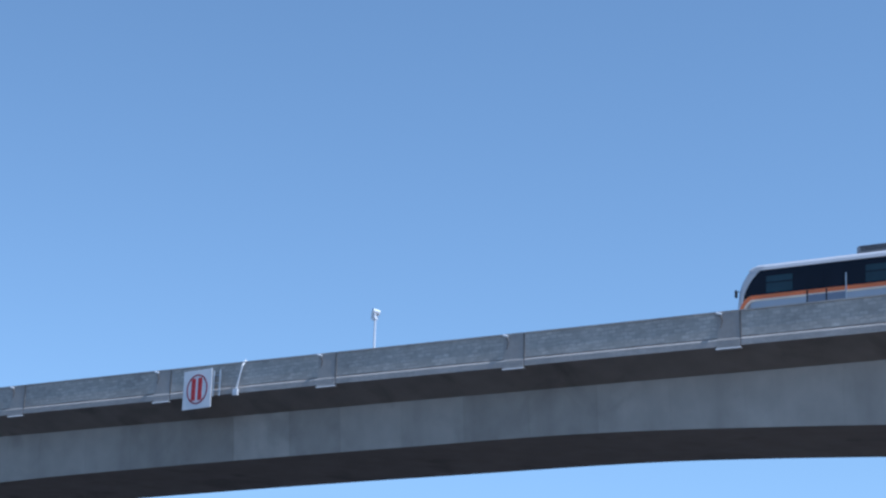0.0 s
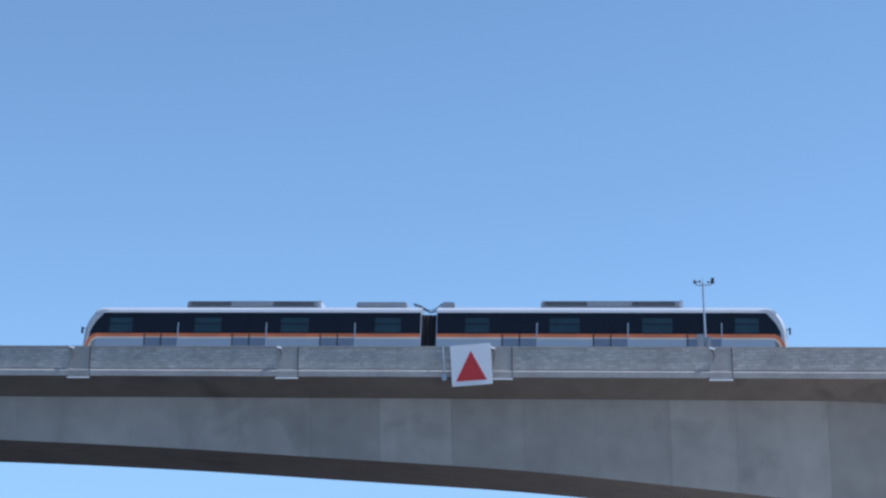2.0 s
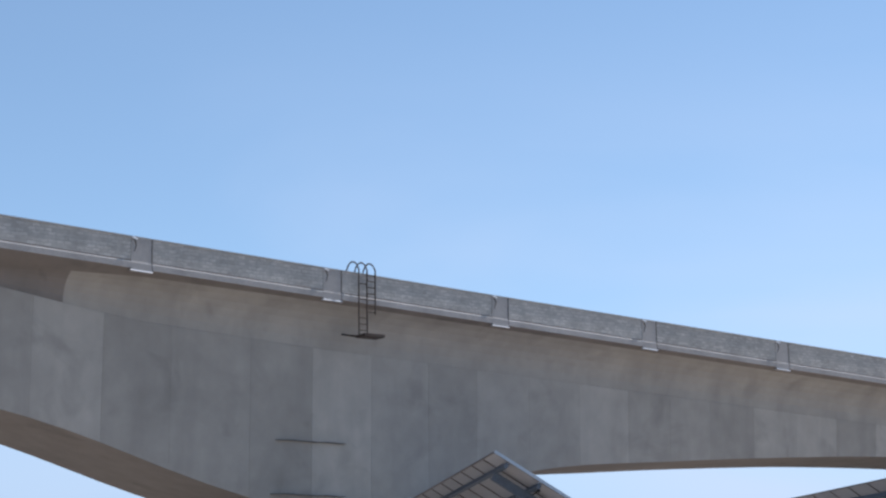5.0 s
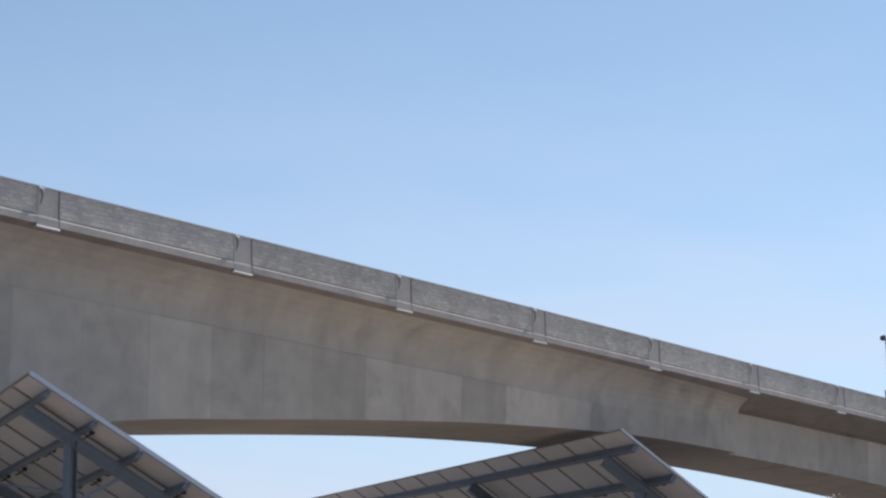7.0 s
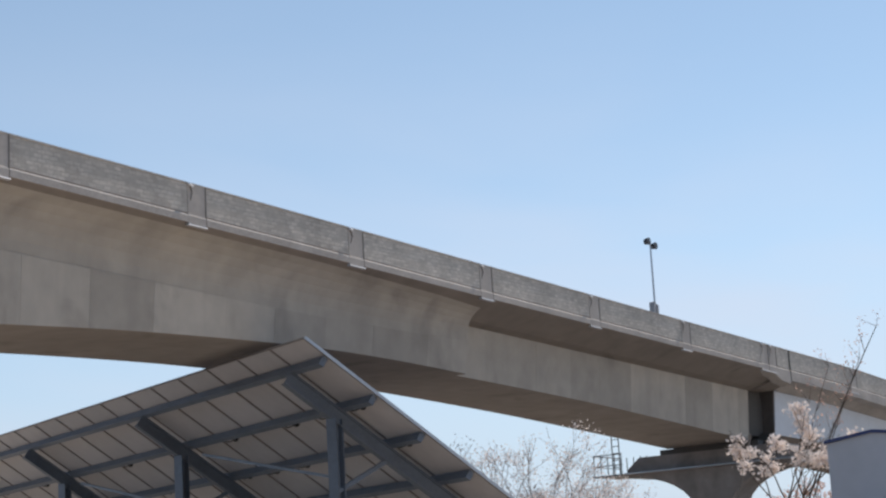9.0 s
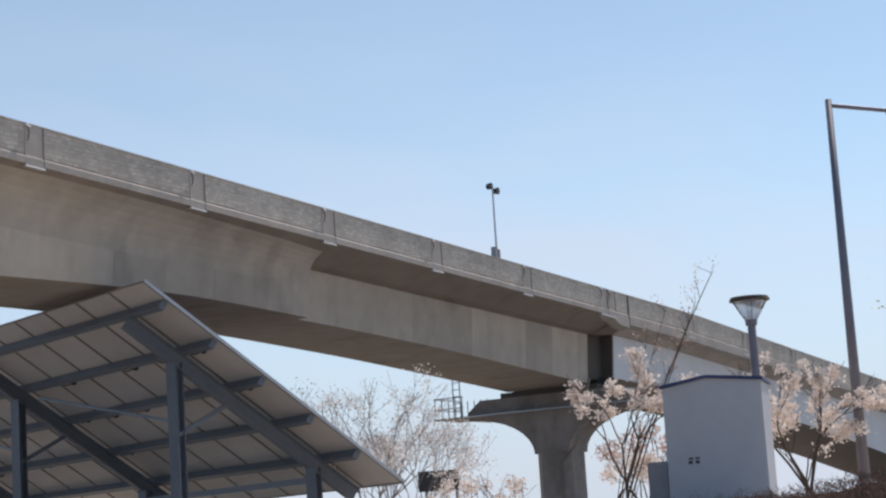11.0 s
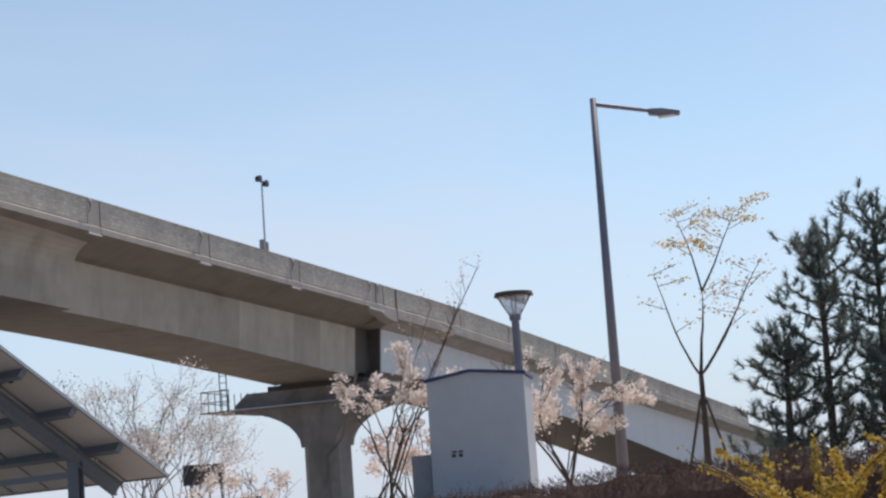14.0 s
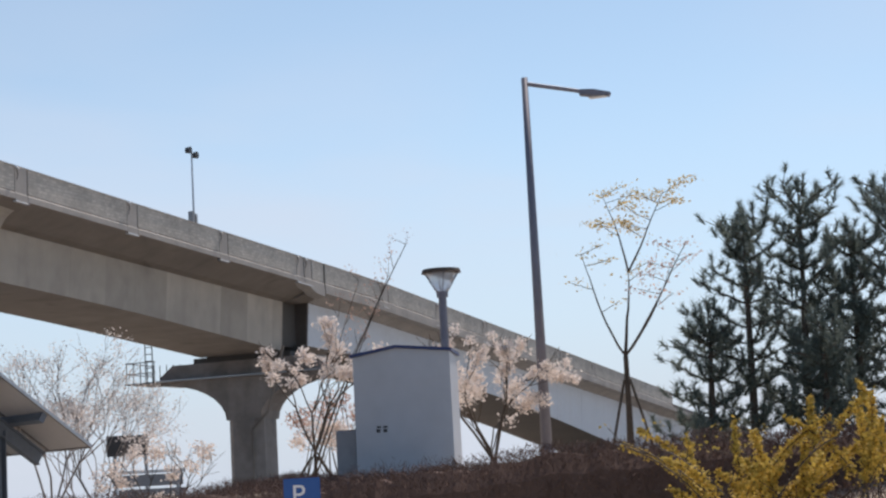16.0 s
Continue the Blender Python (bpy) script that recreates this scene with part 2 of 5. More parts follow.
SIGN_WHITE = surface("sign_white", (0.8, 0.8, 0.8), 0.5, fine=4, coarse=1, vary=0.04, bump=0.0)
SIGN_RED = surface("sign_red", (0.55, 0.03, 0.03), 0.5, fine=4, coarse=1, vary=0.06, bump=0.0)
SIGN_MAROON = surface("sign_dark_red", (0.3, 0.03, 0.05), 0.5, fine=4, coarse=1, vary=0.06, bump=0.0)
SIGN_BLUE = surface("sign_blue", (0.02, 0.1, 0.33), 0.5, vary=0.06, bump=0.0)
MODULE_FRAME = surface("module_frame", (0.2, 0.18, 0.17), 0.5, 0.3, fine=7, coarse=1, vary=0.1, bump=0.0)
BACKSHEET = surface("module_backsheet", (0.4, 0.39, 0.395), 0.55, fine=3, coarse=0.6, vary=0.07, bump=0.02, rand=0.06)
CELL = surface("module_glass", (0.02, 0.03, 0.07), 0.12, fine=6, coarse=2, vary=0.2, bump=0.0)
BARK = surface("bark", (0.09, 0.07, 0.055), 0.9, fine=25, coarse=4, vary=0.35, bump=0.5)
# Paler bark for the distant trees, with haze put into its colour.
BARK_HAZED = surface("hazed_bark", (0.3, 0.26, 0.24), 0.9, fine=25, coarse=4, vary=0.3, bump=0.3)
LAMP_GREY = surface("lamp_paint", (0.19, 0.19, 0.23), 0.5, 0.3, fine=6, coarse=1, vary=0.12, bump=0.03)
LENS = surface("frosted_lens", (0.7, 0.7, 0.68), 0.3, vary=0.05, bump=0.0)
GROUND = surface("dry_ground", (0.53, 0.45, 0.36), 0.95, fine=3, coarse=0.08, vary=0.3, bump=0.4)
SHADE_GLASS = surface("shade_glass", (0.8, 0.82, 0.85), 0.1, vary=0.03, bump=0.0)
SHADE_GLASS.node_tree.nodes["Principled BSDF"].inputs["Transmission Weight"].default_value = 0.6
SHADE_GLASS.node_tree.nodes["Principled BSDF"].inputs["IOR"].default_value = 1.1
BLOSSOM = leafy("blossom_petal", (0.88, 0.8, 0.74), 0.6, 0.15, 0.4)
BUD = leafy("young_leaf", (0.66, 0.5, 0.22), 0.6, 0.3, 0.4)
BUD_PINK = leafy("pink_bud", (0.62, 0.42, 0.34), 0.6, 0.25, 0.4)
NEEDLE = leafy("pine_needle", (0.19, 0.23, 0.205), 0.7, 0.2, 0.5)
YELLOW = leafy("forsythia_petal", (0.58, 0.41, 0.09), 0.6, 0.3, 0.3)
TWIG = leafy("dry_twig", (0.15, 0.1, 0.084), 0.9, 0.25, 0.05)


# ---- mesh helpers ----
class Geo:
    def __init__(self):
        self.v, self.f = [], []

    def add(self, pts, faces):
        o = len(self.v)
        self.v += [tuple(p) for p in pts]
        self.f += [tuple(i + o for i in q) for q in faces]

    def box(self, a, b):
        (x0, y0, z0), (x1, y1, z1) = a, b
        self.add([(x0, y0, z0), (x1, y0, z0), (x1, y1, z0), (x0, y1, z0), (x0, y0, z1), (x1, y0, z1), (x1, y1, z1), (x0, y1, z1)],
                 [(0, 3, 2, 1), (4, 5, 6, 7), (0, 1, 5, 4), (1, 2, 6, 5), (2, 3, 7, 6), (3, 0, 4, 7)])

    def bar(self, p, q, w, h, up=(0, 0, 1)):
        """A rectangular bar from p to q, w wide and h high."""
        p, q = Vector(p), Vector(q)
        d = (q - p).normalized()
        s = d.cross(Vector(up)).normalized() * (w / 2)
        t = s.cross(d).normalized() * (h / 2)
        self.add([p - s - t, p + s - t, p + s + t, p - s + t, q - s - t, q + s - t, q + s + t, q - s + t],
                 [(0, 1, 2, 3), (7, 6, 5, 4), (0, 4, 5, 1), (1, 5, 6, 2), (2, 6, 7, 3), (3, 7, 4, 0)])

    def tube(self, p, q, r0, r1, n=6, cap=True):
        p, q = Vector(p), Vector(q)
        d = q - p
        if d.length < 1e-5:
            return
        d.normalize()
        s = d.orthogonal().normalized()
        t = d.cross(s)
        ring = [(math.cos(2 * math.pi * i / n), math.sin(2 * math.pi * i / n)) for i in range(n)]
        pts = [p + (s * c + t * w) * r0 for c, w in ring] + [q + (s * c + t * w) * r1 for c, w in ring]
        fs = [(i, (i + 1) % n, n + (i + 1) % n, n + i) for i in range(n)]
        if cap:
            fs += [tuple(range(n - 1, -1, -1)), tuple(range(n, 2 * n))]
        self.add(pts, fs)

    def loft(self, rings, cap=True):
        n = len(rings[0])
        pts = [p for r in rings for p in r]
        fs = []
        for k in range(len(rings) - 1):
            for i in range(n):
                j = (i + 1) % n
                fs.append((k * n + i, k * n + j, (k + 1) * n + j, (k + 1) * n + i))
        if cap:
            fs += [tuple(range(n - 1, -1, -1)), tuple(range((len(rings) - 1) * n, len(rings) * n))]
        self.add(pts, fs)

    def leaf(self, c, size, flat=0.5):
        """A small folded leaf of random turn at c."""
        a = Vector((random.gauss(0, 1), random.gauss(0, 1), random.gauss(0, flat))).normalized()
        b = a.orthogonal().normalized()
        b = (b * math.cos(0.0) + a.cross(b) * random.uniform(-1, 1)).normalized()
        c = Vector(c)
        k = size * random.uniform(0.6, 1.3)
        self.add([c - a * k, c + b * k * 0.6, c + a * k, c - b * k * 0.6 + a.cross(b) * k * 0.25], [(0, 1, 2), (0, 2, 3)])


def part(name, geo, material, parent=None, label="", smooth=False, bevel=0.0):
    """Links a mesh as one object under a thing or a part."""
    me = bpy.data.meshes.new(name)
    me.from_pydata(geo.v, [], geo.f)
    bm = bmesh.new()
    bm.from_mesh(me)
    if len(bm.faces) < 4000:
        bmesh.ops.recalc_face_normals(bm, faces=bm.faces)
    if bevel:
        bmesh.ops.bevel(bm, geom=[e for e in bm.edges if len(e.link_faces) == 2 and e.calc_face_angle(0) > 0.5], offset=bevel, segments=2, affect="EDGES")
    bm.to_mesh(me)
    bm.free()
    if smooth:
        for q in me.polygons:
            q.use_smooth = True
    me.materials.append(material)
    ob = new(name, me)
    if parent:
        ob.parent = parent
    if label:
        ob["label"] = label
    return ob


def thing(name, label, category, m=None, group="", kind=""):
    ob = new(name)
    ob.empty_display_size = 0.3
    if m:
        ob.matrix_world = m
    return tagged(ob, label, category, group, kind)


def smoothstep(t):
    t = min(1.0, max(0.0, t))
    return t * t * (3 - 2 * t)


def lerp_table(x, table):
    """A smooth curve through the (x, value) pairs of a table."""
    n = len(table)
    if x <= table[0][0]:
        return table[0][1]
    if x >= table[-1][0]:
        return table[-1][1]
    k = next(i for i in range(n - 1) if x <= table[i + 1][0])

    def slope(i):
        a, c = table[max(0, i - 1)], table[min(n - 1, i + 1)]
        return (c[1] - a[1]) / (c[0] - a[0])

    (x0, v0), (x1, v1) = table[k], table[k + 1]
    h = x1 - x0
    t = (x - x0) / h
    return (2 * t ** 3 - 3 * t * t + 1) * v0 + (t ** 3 - 2 * t * t + t) * h * slope(k) + (3 * t * t - 2 * t ** 3) * v1 + (t ** 3 - t * t) * h * slope(k + 1)


# ---- the lie of the land and of the line ----
def ground_z(x, y):
    return 2.3 * smoothstep((x - 43 + 0.35 * max(0.0, -26 - y)) / 13) * smoothstep((-16 - y) / 5) * (1 - smoothstep((x - 110) / 30))


def line_y(x):
    return 4.3e-5 * (x - 30) ** 2


def line_z(x):
    """Height of the lower outer edge of the parapet."""
    return 15.38 - 0.03646 * (x - 30) - 5.25e-6 * (x - 30) ** 2 - 0.022 * max(0.0, x - 114)


HAUNCH = [(-90, -5.6), (-75, -5.0), (-62, -3.2), (-51, -2.5), (-42, -2.3), (-30, -2.2), (-22, -2.18), (-14, -2.45), (-7, -2.82), (0, -3.21), (6, -3.75), (10, -4.17), (20, -5.43),
          (27, -7.2), (30, -7.75), (33, -7.75), (36.5, -7.0), (43, -5.4), (50, -4.53), (56, -3.88), (63, -3.24), (72, -2.72), (80, -2.66), (90, -2.72), (98, -2.9), (106, -3.1)]
HAUNCH_STEEL = [(107, -2.7), (120, -2.6), (130, -2.65), (140, -2.9), (150, -3.3), (162, -3.9), (172, -4.2), (182, -3.9), (195, -3.0), (215, -2.6), (240, -3.4), (255, -3.9)]
# how far the overhang is filled out with a curved haunch towards the web
FILLET = [(12, 0.0), (18, 0.35), (24, 0.9), (30, 1.0), (70, 1.0), (77, 0.85), (79.99, 0.7), (80, 0.0)]
DECK = 8.4


def parapet_top(x):
    """Height of the parapet's top over its lower edge."""
    return float(np.interp(x, [-45, -20, 40, 62], [1.22, 1.16, 1.17, 1.26]))


def fillet(x):
    return min(1.0, max(0.0, np.interp(x, [a for a, _ in FILLET], [b for _, b in FILLET])))


def inset(x):
    """How far the box is set back under the deck, beyond the haunched part."""
    return 0.5 if 80 <= x < 106 else 0.0


def overhang(f):
    """The curved underside from the edge beam to the web, as (inwards, down) pairs."""
    a, b, c = (1.3 - 1.0 * f, -0.55 + 0.43 * f), (1.3, -0.55), (1.3 + 0.03 * f, -0.55 - 1.15 * f)
    pts = []
    for i in range(7):
        t = i / 6
        pts.append(tuple((1 - t) ** 2 * a[k] + 2 * t * (1 - t) * b[k] + t * t * c[k] for k in (0, 1)))
    return pts


def girder(name, x0, x1, step, table, material, label):
    g = Geo()
    n = max(2, round((x1 - x0) / step))
    rings = []
    stations = sorted([x0 + (x1 - x0) * i / n for i in range(n + 1)] + ([79.99, 80.01] if x0 < 80 < x1 else []))
    n = len(stations) - 1
    for x in stations:
        y, z, d = line_y(x), line_z(x), lerp_table(x, table)
        k = inset(x)
        under = [(a + k * (i + 1) / 7, b - 0.22 * k * (i + 1) / 7) for i, (a, b) in enumerate(overhang(fillet(x) if x < 106 else 0.0))]
        rings.append([(x, y + 0.03, z + 0.002)] + [(x, y + a, z + b) for a, b in under] + [(x, y + 1.45 + k, z + d), (x, y + 6.95 - k, z + d)]
                     + [(x, y + DECK - a, z + b) for a, b in reversed(under)] + [(x, y + DECK - 0.03, z + 0.002), (x, y + DECK - 0.03, z + 0.3), (x, y + 0.03, z + 0.3)])
    g.loft(rings)
    ob = part(name, g, material)
    # The haunch takes the lighter web concrete; other overhangs keep the shade-dark tone.
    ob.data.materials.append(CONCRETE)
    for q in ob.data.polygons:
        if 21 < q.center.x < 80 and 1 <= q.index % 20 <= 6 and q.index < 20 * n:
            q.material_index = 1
    return tagged(ob, label, "viaduct", kind="structure")


# ---- ground ----
def build_ground():
    xs = [-2500, -800, -300, -120, -60, -20] + [x for x in range(0, 36, 6)] + [36 + 1.5 * i for i in range(36)] + [92, 98, 105, 112, 120, 128, 136, 144, 160, 300, 900, 2500]
    ys = [-2500, -800, -300, -150, -100, -70, -55] + [-46 + 1.5 * i for i in range(26)] + [-6, 0, 10, 30, 80, 300, 900, 2500]
    g = Geo()
    for y in ys:
        for x in xs:
            g.v.append((x, y, ground_z(x, y) + 0.06 * noise.noise((x * 0.3, y * 0.3, 0)) * (abs(x) < 150)))
    w = len(xs)
    g.f = [(j * w + i, j * w + i + 1, (j + 1) * w + i + 1, (j + 1) * w + i) for j in range(len(ys) - 1) for i in range(w - 1)]
    ob = part("ground", g, GROUND, smooth=True)
    ob.data.materials.append(BOUNCE_DARK)
    # Dark areas added out of view, so less light bounces onto the viaduct.
    for q in ob.data.polygons:
        if q.center.x < 4 or (q.center.x > 78 and -13 < q.center.y < 0):
            q.material_index = 1
    tagged(ob, "dry tan earth with added dark areas, out of view, that weaken bounce light", "ground", kind="structure")


build_ground()

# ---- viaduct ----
main_girder = girder("viaduct_girder", -88, 105.2, 1.4, HAUNCH, SHADED_SOFFIT, "haunched grey concrete box girder, underside stained and coloured darker as shade")
steel_girder = girder("steel_girder", 107.0, 255, 2.0, HAUNCH_STEEL, STEEL_SHADED, "pale painted haunched girder beyond the movement joint")


def web_panel(x0, x1, table, parent, material, lift):
    """One shutter-board panel of the web, slightly proud."""
    g = Geo()
    rings = []
    for x in (x0, (x0 + x1) / 2, x1):
        y, z, d = line_y(x), line_z(x), lerp_table(x, table)
        k = inset((x0 + x1) / 2)
        top = -0.56 - 1.15 * (fillet(min(x, 79.98) if x1 < 80.5 else x) if x < 106 else 0.0) - 0.22 * k
        in_top = 1.3 + 0.03 * (fillet(x) if x < 80 else 0.0) + k
        rings.append([(x, y + in_top - lift, z + top), (x, y + 1.45 + k - lift, z + d + 0.004), (x, y + 1.5 + k, z + d + 0.004), (x, y + in_top + 0.05, z + top)])
    g.loft(rings)
    part("panel", g, material, parent)


random.seed(4)
x = -60.0
while x < 105:
    w = random.choice((2.4, 2.7, 2.7, 3.3))
    x1 = 80.0 if x < 79.99 and x + w > 79.2 else min(x + w, 105.1)
    web_panel(x + 0.003, x1 - 0.003, HAUNCH, main_girder, CONCRETE, random.uniform(0.026, 0.031))
    x = x1
x = 107.1
while x < 190:
    web_panel(x + 0.01, x + 5.98, HAUNCH_STEEL, steel_girder, STEEL_WHITE, 0.03)
    x += 6.0


g = Geo()
rings = []
for i in range(38):
    x = 107.05 + 4 * i
    y, z = line_y(x), line_z(x)
    rings.append([(x, y + 0.04, z - 0.006), (x, y + 1.26, z - 0.536), (x, y + 1.26, z - 0.5), (x, y + 0.06, z + 0.01)])
for a, b in zip(rings, rings[1:]):
    g.loft([[p - Vector((0, 0.004, 0.012)) for p in map(Vector, a)], [p - Vector((0, 0.004, 0.012)) for p in map(Vector, b)]])
part("deck_slab_edge", g, PARAPET, steel_girder, "pale concrete underside of the deck edge")


def pour_line(x0, x1, z):
    """A dark ragged line between two pours of the web over the pier."""
    random.seed(9)
    g = Geo()
    n = 14
    pts = [Vector((x0 + (x1 - x0) * i / n, line_y(x0) + 1.352, z + random.gauss(0, 0.012))) for i in range(n + 1)]
    for p, q in zip(pts, pts[1:]):
        g.bar(p, q, 0.16, random.uniform(0.015, 0.045), Vector((0, 0, 1)))
    part("pour_line", g, JOINT_GREY, main_girder, "dark pour line in the concrete")


pour_line(29.9, 32.95, 10.02)
pour_line(29.7, 32.95, 8.0)


def parapet_panel(x0, x1, far=False):
    g = Geo()
    prof = [(0.0, 0.0), (0.0, 0.2), (0.035, 0.27), (0.035, -0.06), (0.008, -0.05), (0.008, 0.0), (0.26, 0.0), (0.26, 0.28), (0.05, 0.28), (0.05, 0.0)]
    rings = []
    for x in (x0, (x0 + x1) / 2, x1):
        y, z, top = line_y(x), line_z(x), parapet_top(x)
        side = [(a, b + (top if 3 <= i <= 6 else 0.0)) for i, (a, b) in enumerate(prof)]
        rings.append([(x, y + DECK - a if far else y + a, z + b) for a, b in side])
    g.loft(rings)
    ob = part("parapet_panel", g, PARAPET, main_girder if x0 < 106 else steel_girder)
    ob.data.materials.append(PARAPET_FACE)
    for q in ob.data.polygons:
        if q.index % len(prof) == 2 and q.index < 2 * len(prof):
            q.material_index = 1
    return ob


def pilaster(xk):
    """The smooth cast strip beside a joint, with its drip plate and a cable clip."""
    g = Geo()
    a, b = xk - 0.82, xk - 0.03
    rings = []
    for x in (a, b):
        y, z = line_y(x), line_z(x)
        rings.append([(x, y - 0.004, z - 0.05), (x, y - 0.004, z + 0.2), (x, y + 0.018, z + 0.27), (x, y + 0.018, z + parapet_top(x) - 0.07), (x, y + 0.04, z + parapet_top(x) - 0.03), (x, y + 0.05, z + parapet_top(x) - 0.03), (x, y + 0.05, z - 0.05)])
    g.loft(rings)
    host = main_girder if xk < 106 else steel_girder
    part("pilaster", g, PILASTER, host)
    g = Geo()
    zl = line_z(a) - 0.05
    zr = line_z(b) - 0.05
    g.add([(a - 0.04, line_y(a) - 0.05, zl - 0.05), (b + 0.04, line_y(b) - 0.05, zr - 0.05), (b + 0.04, line_y(b) - 0.03, zr), (a - 0.04, line_y(a) - 0.03, zl),
           (a - 0.04, line_y(a) + 0.1, zl - 0.05), (b + 0.04, line_y(b) + 0.1, zr - 0.05), (b + 0.04, line_y(b) + 0.1, zr), (a - 0.04, line_y(a) + 0.1, zl)],
          [(0, 1, 2, 3), (7, 6, 5, 4), (0, 4, 5, 1), (3, 2, 6, 7), (0, 3, 7, 4), (1, 5, 6, 2)])
    part("drip_plate", g, BRIGHT_METAL, host, "pale metal drip plate")
    g = Geo()
    y, z = line_y(xk), line_z(xk)
    g.box((xk - 0.028, y + 0.006, z - 0.04), (xk + 0.02, y + 0.045, z + parapet_top(xk) - 0.02))
    part("joint_filler", g, JOINT_GREY, host, "dark joint filler")
    g = Geo()
    y, z = y - 0.05, line_z(a) + parapet_top(a) - 1.26
    g.tube((a + 0.1, y + 0.05, z + 1.18), (a + 0.2, y + 0.05, z + 0.95), 0.02, 0.018, 6)
    g.tube((a + 0.2, y + 0.05, z + 0.95), (a + 0.12, y + 0.06, z + 0.7), 0.018, 0.01, 6)
    part("drain_pipe", g, JOINT_GREY, host, "thin dark drain pipe")
    g = Geo()
    g.tube((a + 0.02, y + 0.01, z + 1.2), (a + 0.2, y + 0.01, z + 1.14), 0.04, 0.035, 8)
    part("pipe_clip", g, SHEET_WHITE, host, "small white pipe clip")


for k in range(-11, 13):
    parapet_panel(8 * k + 0.02, 8 * k + 8 - 0.02)
    pilaster(8 * k + 8)
parapet_panel(104.02, 106.35)
pilaster(104.9)
for k in range(9):
    parapet_panel(106.48 + 8 * k if k == 0 else 106.75 + 8 * k, 106.75 + 8 * k + 7.96)
    if k < 6:
        pilaster(106.75 + 8 * k + 8)
for k in range(-11, 22):
    parapet_panel(8 * k + 0.02, 8 * k + 7.98, True)

# Solid dark block in place of the shade inside the recess.
g = Geo()
g.box((105.15, line_y(106) + 2.0, line_z(106) - 2.8), (107.05, line_y(106) + 6.5, line_z(106) - 0.6))
tagged(part("recess_shade_block", g, GAP_DARK), "dark block standing in for the shaded recess between the two girder ends", "viaduct", kind="structure")


g = Geo()
rings = []
for x in (105.19, 106.4):
    y, z = line_y(x), line_z(x)
    rings.append([(x, y + 0.03, z - 0.18), (x, y + 1.3, z - 0.62), (x, y + 7.1, z - 0.62), (x, y + DECK - 0.03, z - 0.18), (x, y + DECK - 0.03, z + 0.3), (x, y + 0.03, z + 0.3)])
g.loft(rings)
part("deck_end", g, SHADED_SOFFIT, main_girder, "deck slab end over the bearing recess")
g = Geo()
rings = []
for x in (106.46, 107.01):
    y, z = line_y(x), line_z(x)
    rings.append([(x, y + 0.03, z - 0.05), (x, y + 1.3, z - 0.55), (x, y + 7.1, z - 0.55), (x, y + DECK - 0.03, z - 0.05), (x, y + DECK - 0.03, z + 0.3), (x, y + 0.03, z + 0.3)])
g.loft(rings)
part("deck_end", g, SHADED_SOFFIT, steel_girder, "deck slab end beyond the joint")
g = Geo()
for i in range(37):
    ring = []
    for x in (106.49 + 4 * i, 106.49 + 4 * i + 4):
        y, z = line_y(x), line_z(x)
        ring.append([(x, y - 0.002, z + 0.02), (x, y - 0.002, z - 0.25), (x, y + 0.42, z - 0.33), (x, y + 0.42, z + 0.02)])
    g.loft(ring)
part("edge_beam", g, PARAPET, steel_girder, "pale concrete edge beam")
# the edge beam grows deeper towards the joint
g = Geo()
rings = []
for x, deep in ((103.2, 0.02), (104.6, 0.12), (105.3, 0.34), (106.38, 0.42)):
    y, z = line_y(x), line_z(x)
    rings.append([(x, y - 0.002, z + 0.02), (x, y - 0.002, z - deep), (x, y + 0.5, z - deep - 0.1), (x, y + 0.5, z + 0.02)])
g.loft(rings)
part("edge_beam_end", g, PARAPET, main_girder, "deepened edge beam beside the joint")
g = Geo()
g.box((106.37, line_y(106.4) + 0.004, line_z(106.4) - 0.3), (106.47, line_y(106.4) + 0.2, line_z(106.4) + 1.24))
part("movement_joint", g, GAP_DARK, steel_girder, "dark open movement joint in the parapet")


